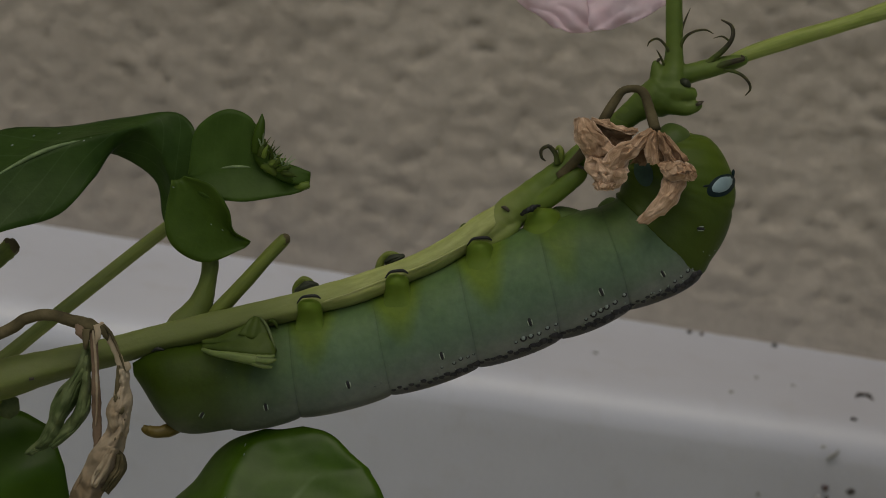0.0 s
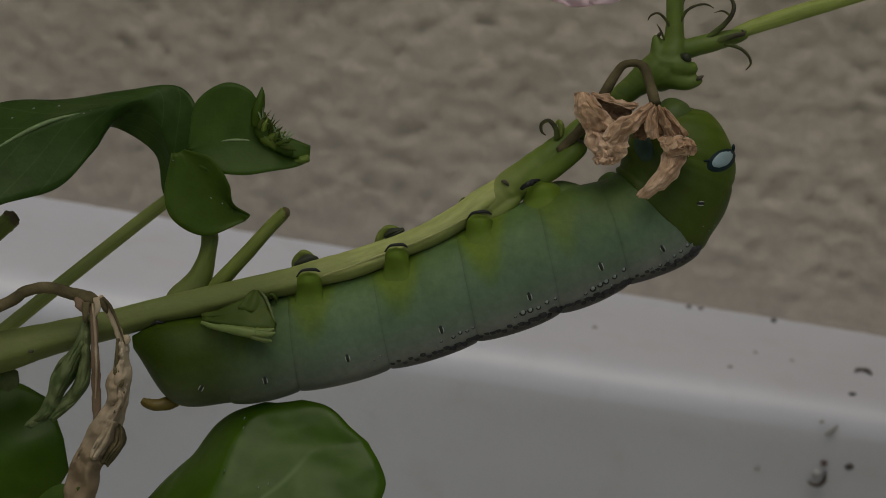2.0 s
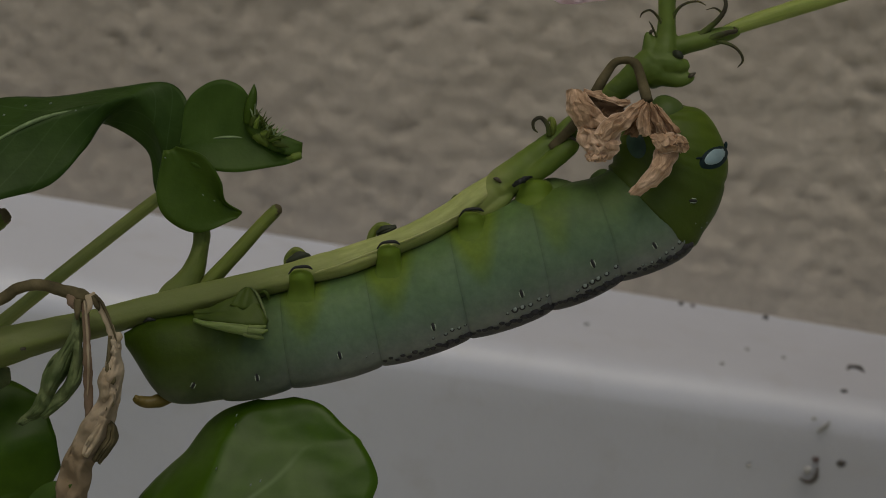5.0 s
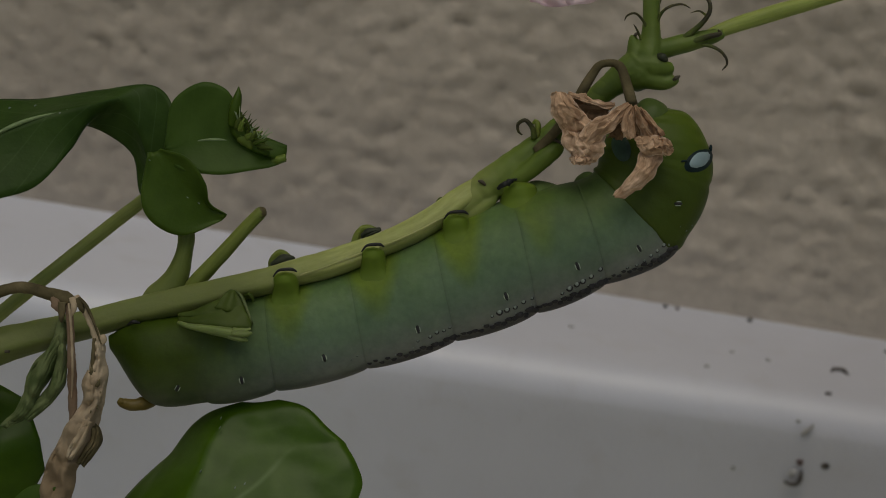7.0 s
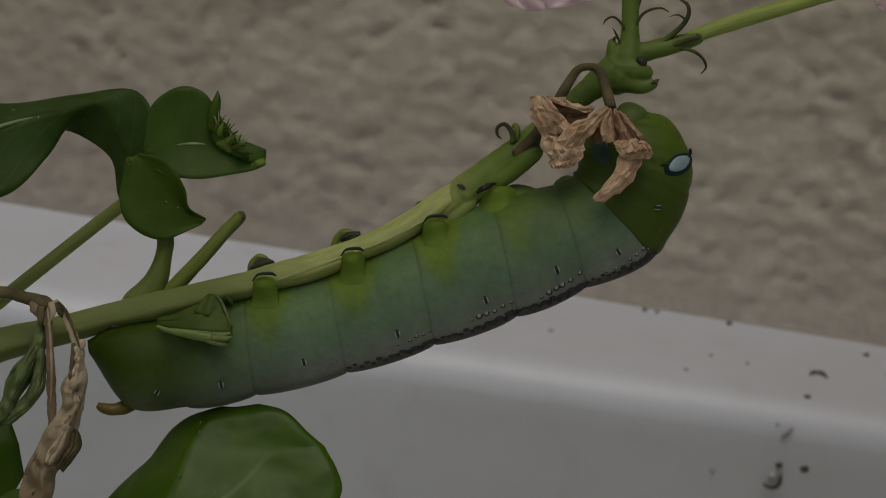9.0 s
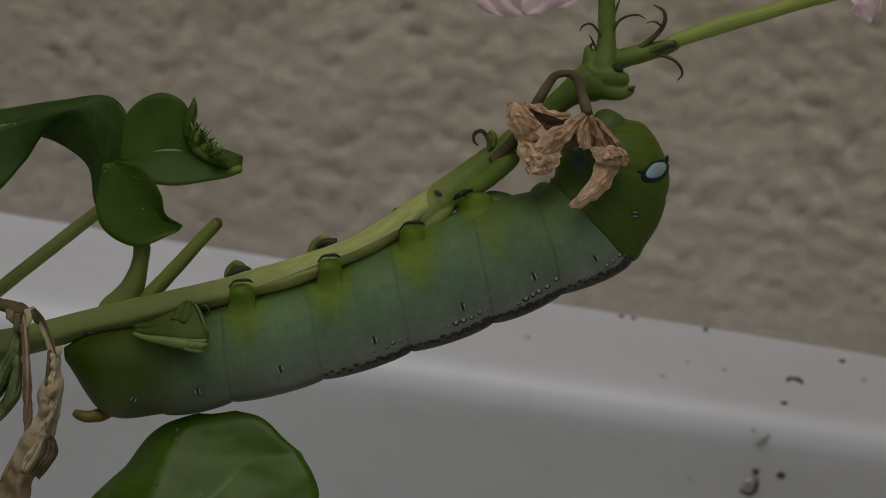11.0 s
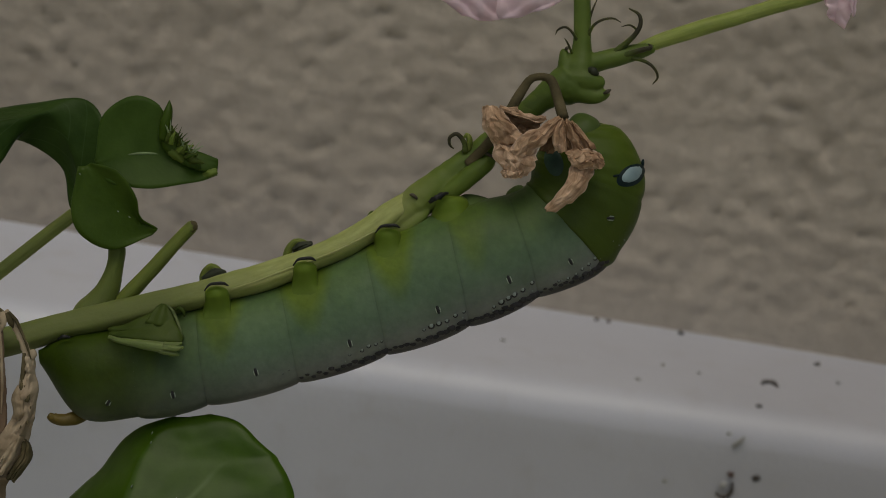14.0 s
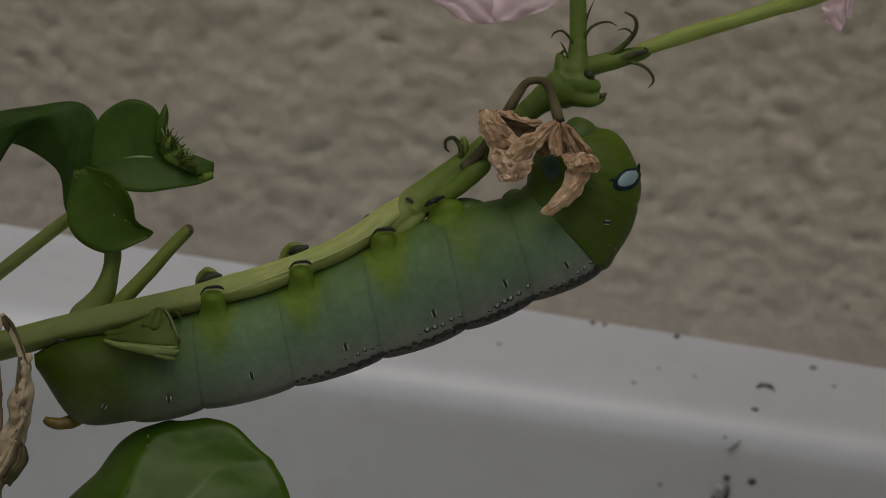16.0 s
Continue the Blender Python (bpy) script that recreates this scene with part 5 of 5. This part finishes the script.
def head_mesh():
    bm = bmesh.new()
    rows, sides, rings = [], 56, 80
    for i in range(rings + 1):
        x = i / rings
        s = 7.9 + (N - 7.9) * x
        row = []
        for j in range(sides):
            th = 2 * math.pi * j / sides - math.pi
            m = 1.0 + 0.05 * math.exp(-((s - 8.05) / 0.14) ** 2) - 0.02 * math.exp(-((s - 9.2) / 0.07) ** 2) + 0.012 * math.sin(s * 6.0) * max(0, -math.sin(th))
            p = skin_point(s, th, m)
            row.append(S(p + np.array(noise.noise_vector(Vector(p) * 0.35)) * 0.12))
        rows.append(row)
    grid(bm, rows, True, lambda a, b: ((7.9 + (N - 7.9) * a) / N, (math.sin(2 * math.pi * b - math.pi) + 1) / 2), True)
    return bm


head = part("head", head_mesh(), M_HOOD, caterpillar, "yellow-green hooded head and thorax")

part("head_capsule", lump((22.68, 12.91, -0.6), (1.9, 2.1, 2.4), (0.1, 1), 0.06, 3.0, 18, 24), M_CAPSULE, head, "grey-green rounded head capsule")

# the near surface, to seat small marks on it
NEAR = np.array([skin_point(s, th, swelling(s - int(s), th) if s < 8 else 1.01) for s in np.arange(0.0, N, 0.04) for th in np.arange(-1.5, 1.51, 0.05)])


def depth_at(x, y):
    d = (NEAR[:, 0] - x) ** 2 + (NEAR[:, 1] - y) ** 2
    i = np.argsort(d)[:5]
    w = 1 / (d[i] + 0.01)
    return float((NEAR[i, 2] * w).sum() / w.sum())


def patch(cx, cy, rx, ry, turn, proud, rings=6, sides=28, pinch=0.0):
    """A thin oval skin mark that follows the body's surface."""
    bm = bmesh.new()
    a = radians(turn)
    rows = []
    for i in range(rings + 1):
        f = max(i / rings, 0.03)
        row = []
        for j in range(sides):
            th = 2 * math.pi * j / sides
            g = 1 + pinch * math.cos(2 * th) * f
            px, py = rx * f * g * math.cos(th), ry * f * math.sin(th)
            x, y = cx + px * math.cos(a) - py * math.sin(a), cy + px * math.sin(a) + py * math.cos(a)
            row.append(S((x, y, depth_at(x, y) - proud * (1 - f ** 4) + 0.06 * f ** 4)))
        rows.append(row)
    grid(bm, rows, True, None, False)
    bm.faces.new([v for v in bm.verts][:sides])
    return bm


x, y, _ = (27.22, 8.74, 0)
eye = part("eye_spot", patch(x, y, 1.62, 1.02, 27, 0.16, pinch=0.1), M_EYE_RIM, head, "teal-black rim of the eye spot")
part("pupil", patch(x + 0.04, y + 0.06, 1.36, 0.80, 28, 0.30, pinch=0.08), M_EYE, eye, "pale blue-white centre")
x, y, _ = (19.58, 9.99, 0)
part("eye_spot", patch(x, y, 0.85, 1.4, 15, 0.10), M_EYE_DIM, head, "dark blue-green eye spot")
x, y, _ = (28.56, 9.99, 0)
part("eye_rim_corner", lump((x, y, depth_at(x, y) - 0.1), (0.18, 0.42, 0.12), (0.1, 1)), M_EYE_RIM, head)
x, y, _ = (25.61, 8.65, 0)
part("eye_rim_corner", lump((x, y, depth_at(x, y) - 0.05), (0.12, 0.35, 0.1), (1, 0.15)), M_EYE_RIM, head)

for p in ((26.11, 1.90, 0), (25.44, 2.29, 0), (26.67, 2.40, 0)):
    part("wart", lump((p[0], p[1], depth_at(p[0], p[1])), (0.055, 0.06, 0.06), (0, 1), 0, 0, 6, 8), M_SPOT, head, "tiny white wart")

# breathing holes
HOLES = (((-23.82, -13.44, 0), 0, 62, 0.75), ((-17.57, -12.61, 0), 1, 100, 1.0), ((-9.54, -10.43, 0), 3, 105, 1.0), ((-0.45, -7.64, 0), 4, 105, 1.05), ((8.09, -4.41, 0), 5, 107, 1.05), ((15.01, -1.51, 0), 6, 112, 1.05), ((21.09, 0.22, 0), 7, 120, 0.9), ((24.88, 4.52, 0), -1, 176, 0.9))
for at, k, turn, size in HOLES:
    x, y = at[0] + 0.2, at[1]
    d = (math.cos(radians(turn)), math.sin(radians(turn)))
    host = head if k < 0 else SEGMENTS[k]
    z = depth_at(x, y)
    part("spiracle", lump((x, y, z - 0.07), (0.16 * size, 0.47 * size, 0.2), d), M_BLACK, host, "black slit-like breathing hole")
    for side in (-1, 1):
        part("spiracle_lip", lump((x - d[1] * 0.19 * side, y + d[0] * 0.19 * side, z - 0.01), (0.06 * size, 0.36 * size, 0.12), d), M_LIP, host)

# ringed white warts on the fore half of each segment, above the dark teeth along the back
rng = random.Random(11)
WART_ROWS = {3: (0.86, 0.93), 4: (0.6, 0.74, 0.82, 0.9, 0.97), 5: (0.46, 0.55, 0.64, 0.74, 0.85, 0.96), 6: (0.36, 0.47, 0.58, 0.67, 0.8, 0.95), 7: (0.3, 0.42, 0.53, 0.64, 0.75, 0.88, 0.95)}
for k, row in WART_ROWS.items():
    for i, f in enumerate(row):
        s, h = k + f, 0.09 + 0.06 * f + rng.uniform(-0.012, 0.012) - (0.03 if k == 7 else 0.0)
        th = math.asin(2 * h - 1)
        p = skin_point(s, th, swelling(f, th))
        r = (0.10, 0.14, 0.2, 0.2, 0.14)[k - 3] * rng.uniform(0.75, 1.1) * (0.7 if i in (0, len(row) - 1) else 1.0)
        part("wart_ring", lump(tuple(p + np.array((0, 0, 0.05))), (r * 1.8, r * 1.9, r * 0.5), (0, 1), 0, 0, 6, 12), M_BAND, SEGMENTS[k], "dark ring round a wart")
        part("wart", lump(tuple(p - np.array((0, 0, 0.05))), (r, r * 1.1, r * 0.42), (0, 1), 0, 0, 6, 10), M_SPOT, SEGMENTS[k], "small white wart")
for k in range(4, 8):
    for i in range(15):
        f = 0.04 + 0.93 * i / 14
        h = 0.048 + 0.014 * (i % 2) + rng.uniform(-0.006, 0.008)
        th = math.asin(2 * h - 1)
        p = skin_point(k + f, th, swelling(f, th))
        r = (0.24 + 0.26 * f * rng.uniform(0.6, 1.2)) * (0.9, 1.0, 1.1, 0.85)[k - 4]
        part("tooth", lump(tuple(p + np.array((0, 0, 0.03))), (r * 1.15, r * 0.85, r * 0.5), (0.3, 1), 0.3, i + k, 6, 9), M_BAND, SEGMENTS[k], "dark blotch along the back")
        if f > 0.3 and i % 3 == 1 and k > 3:
            g = skin_point(k + f + 0.03, math.asin(2 * (h + 0.035) - 1), swelling(f, -1.2))
            part("wart", lump(tuple(g), (0.08, 0.09, 0.07), (0, 1), 0, 0, 6, 8), M_SPOT, SEGMENTS[k], "small white wart")

# tail horn
horn_pts = [(-26.2, -14.4, 1.2), (-27.0, -15.0, 0.3), (-28.19, -15.26, -0.3), (-29.21, -15.10, -0.2), (-29.76, -14.77, -0.2)]
part("tail_horn", tube(horn_pts, [0.7, 0.72, 0.6, 0.52, 0.3], 12, 30, 0.0, 0.12, 3.0), M_HORN, caterpillar, "short blunt ochre tail horn")


def proleg(foot, root, wide, hook=True, mat=None, flare=0.3):
    """A stubby clasping leg that swells out of the skin, with a dark crescent of hooks at its end."""
    f, r = np.array(foot), np.array(root)
    rows, n, m = [], 26, 20
    for i in range(n + 1):
        t = i / n
        c = f + (r - f) * t
        half = wide * (math.sqrt(max(0.0, 1 - (1 - min(1, t / 0.2)) ** 2)) * (1 + flare * t * t) + 0.02)
        ease = min(1.0, max(0.0, (t - 0.25) / 0.75))
        ease = ease * ease * (3 - 2 * ease)
        front, back = [], []
        for j in range(m + 1):
            x = 2 * j / m - 1
            px, py = c[0] + half * x, c[1] + 0.0 * x
            w_leg = f[2] + 0.5 * wide - 0.85 * half * math.sqrt(max(0.0, 1 - x * x)) + 0.25 * x * x
            sink = 0.2 * max(x ** 4, max(0.0, (t - 0.5) / 0.5) ** 2) - 0.05
            w = w_leg + (depth_at(px, py) + sink - w_leg) * ease
            front.append(S((px, py, w)))
            back.append(S((px, py, w + 0.5)))
        rows.append(front + back[::-1])
    bm = bmesh.new()
    grid(bm, rows, True, lambda a, b: (a, b), True)
    leg = part("proleg", bm, mat or M_LEG, caterpillar, "yellow-green clasping proleg")
    if hook:
        c = f + np.array((0, 0, -0.35))
        arc = [(c[0] - wide * 0.95, c[1] - wide * 0.42, c[2]), (c[0] - wide * 0.55, c[1] + 0.08, c[2] - 0.1), (c[0], c[1] + 0.22, c[2] - 0.15), (c[0] + wide * 0.6, c[1] + 0.22, c[2] - 0.1), (c[0] + wide * 0.98, c[1] - 0.02, c[2])]
        part("hook_crescent", tube(arc, [0.06, 0.12, 0.16, 0.16, 0.06], 8, 24), M_BLACK, leg, "dark crescent of gripping hooks")
    return leg


proleg((-13.12, -2.08, -4.0), (-13.09, -5.71, -3.6), 1.2)
proleg((-4.62, 0.33, -4.0), (-4.52, -3.4, -3.6), 1.15)
proleg((3.44, 3.52, -3.3), (3.6, 0.0, -3.4), 1.25)
proleg((9.72, 6.86, -1.8), (10.03, 2.53, -3.5), 1.7, False, None, 0.9)
part("hook_crescent", tube([(7.51, 6.02, -2.2), (8.05, 6.34, -2.6), (8.71, 6.73, -2.6), (9.39, 6.96, -2.3)], [0.1, 0.26, 0.26, 0.1], 12, 24, 0, 0.8, 2.0), M_BLACK, caterpillar, "black gripping hooks")
part("hook_crescent", tube([(-28.65, -7.30, -1.9), (-28.01, -7.02, -2.2), (-27.36, -7.13, -2.1)], [0.06, 0.2, 0.08], 8, 16), M_BLACK, caterpillar)


def far_proleg(outline, deep, wedge):
    """The tip of a leg that grips the stem from behind: a green rim round a dark hollow of hooks."""
    leg = part("proleg", tube(outline, [0.45, 0.42, 0.4, 0.32, 0.15], 12, 34, 0, 0.05), M_SHOOT, caterpillar, "tip of a proleg behind the stem")
    part("hook_crescent", blade(*wedge, 5, 18, -0.5, 0.1, 2.0, deep, 0.3), M_HOLLOW, leg, "dark hollow with gripping hooks")
    return leg


far_proleg([(-14.62, -2.25, 1.4), (-14.67, -1.12, 1.4), (-13.99, -0.34, 1.2), (-13.30, -0.50, 1), (-12.68, -1.01, 0.8)], 1.0, ([(-14.78, -1.51, 0.4), (-13.80, -1.00, 0), (-13.02, -0.67, 0), (-12.42, -0.84, 0.2)], [(-14.85, -1.34, 0.6), (-13.93, -0.50, 0.2), (-13.20, -0.39, 0.2), (-12.42, -0.78, 0.3)], [(-14.67, -1.90, 0.4), (-13.68, -1.51, -0.1), (-12.96, -1.23, -0.1), (-12.36, -0.95, 0.2)]))
far_proleg([(-6.48, 0.67, 1.4), (-6.25, 1.46, 1.4), (-5.69, 2.08, 1.2), (-5.01, 2.19, 1), (-4.33, 2.07, 0.8)], 2.0, ([(-5.89, 1.34, 0.4), (-5.15, 1.73, 0), (-4.54, 1.95, 0), (-3.93, 2.12, 0.2)], [(-5.90, 1.57, 0.6), (-5.33, 2.12, 0.2), (-4.60, 2.23, 0.2), (-3.93, 2.18, 0.3)], [(-5.78, 1.12, 0.4), (-4.99, 1.45, -0.1), (-4.43, 1.73, -0.1), (-3.88, 2.01, 0.2)]))

# small thoracic legs between stem and body
for at, size in (((16.53, 6.60, 0.7), (1.3, 1.2, 1.6)), ((12.16, 5.36, 0.7), (2.6, 1.45, 2.2))):
    part("thoracic_leg", lump(at, size, (0.2, 1), 0.12, at[0], 12, 18), M_THORAX, caterpillar)

# ---------------------------------------------------------------- droppings on the ledge


def dropping(at, size, mat, label, squash=0.6, stretch=1.0, seed=0.0):
    """One small crumb lying on the ledge, or stuck to its face."""
    bm = lump(at, (size * stretch, size, size * squash), (0, 1), 0.6, seed, 8, 10, True)
    return tagged(part("dropping", bm, mat, None), label, "dropping", "droppings on the ledge")


def curved_dropping(pts, r, mat, label):
    bm = tube([Vector(p) for p in pts], r, 8, 20, 0, 0.4, 2.0, 1.0, True)
    return tagged(part("dropping", bm, mat, None), label, "dropping", "droppings on the ledge")


CRUMB = "small dark dropping on the white ledge"
FADED = "small faded grey crumb on the white ledge"
dropping((0.0760, 0.3714, 0.3000), 0.5456, M_FRASS, CRUMB, 0.6, 1.2, 1.0)
dropping((0.0542, 0.3747, 0.3000), 0.44, M_FRASS_PALE, FADED, 0.6, 1.2, 2.0)
dropping((0.0593, 0.3831, 0.3000), 0.44, M_FRASS_PALE, FADED, 0.6, 1.2, 3.0)
dropping((0.0660, 0.3820, 0.3000), 0.396, M_FRASS_PALE, FADED, 0.6, 1.2, 4.0)
dropping((0.0898, 0.3952, 0.3000), 0.528, M_FRASS, CRUMB, 0.6, 1.2, 5.0)
dropping((0.0638, 0.3992, 0.3003), 0.484, M_FRASS, CRUMB, 0.6, 1.2, 6.0)
dropping((0.0475, 0.3992, 0.3003), 0.396, M_FRASS, CRUMB, 0.6, 1.2, 7.0)
dropping((0.0499, 0.3992, 0.3003), 0.3344, M_RUST, CRUMB, 0.6, 1.2, 8.0)
dropping((0.0929, 0.3880, 0.3000), 0.352, M_FRASS_PALE, FADED, 0.6, 1.2, 9.0)
dropping((0.0296, 0.3824, 0.3000), 0.396, M_FRASS_PALE, FADED, 0.6, 1.2, 10.0)
dropping((0.0728, 0.3656, 0.2887), 0.5456, M_RUST, CRUMB, 0.6, 1.2, 11.0)
dropping((0.0774, 0.3659, 0.2887), 0.66, M_FRASS, CRUMB, 0.6, 1.2, 12.0)
dropping((0.0614, 0.3652, 0.2856), 0.396, M_FRASS_PALE, FADED, 0.6, 1.2, 13.0)
dropping((0.0706, 0.3646, 0.2971), 0.352, M_FRASS_PALE, FADED, 0.6, 1.2, 14.0)
curved_dropping([(0.0775, 0.3814, 0.3002), (0.0781, 0.3824, 0.3003), (0.0790, 0.3829, 0.3003), (0.0800, 0.3828, 0.3003), (0.0808, 0.3812, 0.3002)], [0.12, 0.38, 0.3, 0.42, 0.1], M_FRASS, "small dark curved dropping on the white ledge")
curved_dropping([(0.0718, 0.3650, 0.2944), (0.0724, 0.3649, 0.2951), (0.0731, 0.3649, 0.2960), (0.0735, 0.3648, 0.2969)], [0.2, 0.45, 0.35, 0.15], M_FRASS_PALE, "faded grey smear on the white ledge")
curved_dropping([(0.0707, 0.3651, 0.2849), (0.0719, 0.3650, 0.2844), (0.0730, 0.3650, 0.2848), (0.0734, 0.3651, 0.2862), (0.0733, 0.3652, 0.2875)], [0.2, 0.42, 0.5, 0.4, 0.2], M_FRASS, "dark crusted dropping stuck to the ledge")
dropping((0.0719, 0.3656, 0.2864), 0.85, M_CHALK, "white chalky crust stuck to the ledge", 0.3, 0.75, 5.0)


def motions():
    """The caterpillar's head sinks and creeps forward a fraction of a millimetre."""
    rows = []
    for t, du, dv in ((0.0, -0.12, 0.08), (4.0, -0.08, 0.06), (8.0, 0.01, 0.02), (12.0, 0.09, -0.03), (16.0, 0.13, -0.14)):
        d = AXES @ (Vector((du, dv, 0)) * 0.001)
        rows.append((t, Matrix.Translation(d)))
    walk(head, rows)


motions()
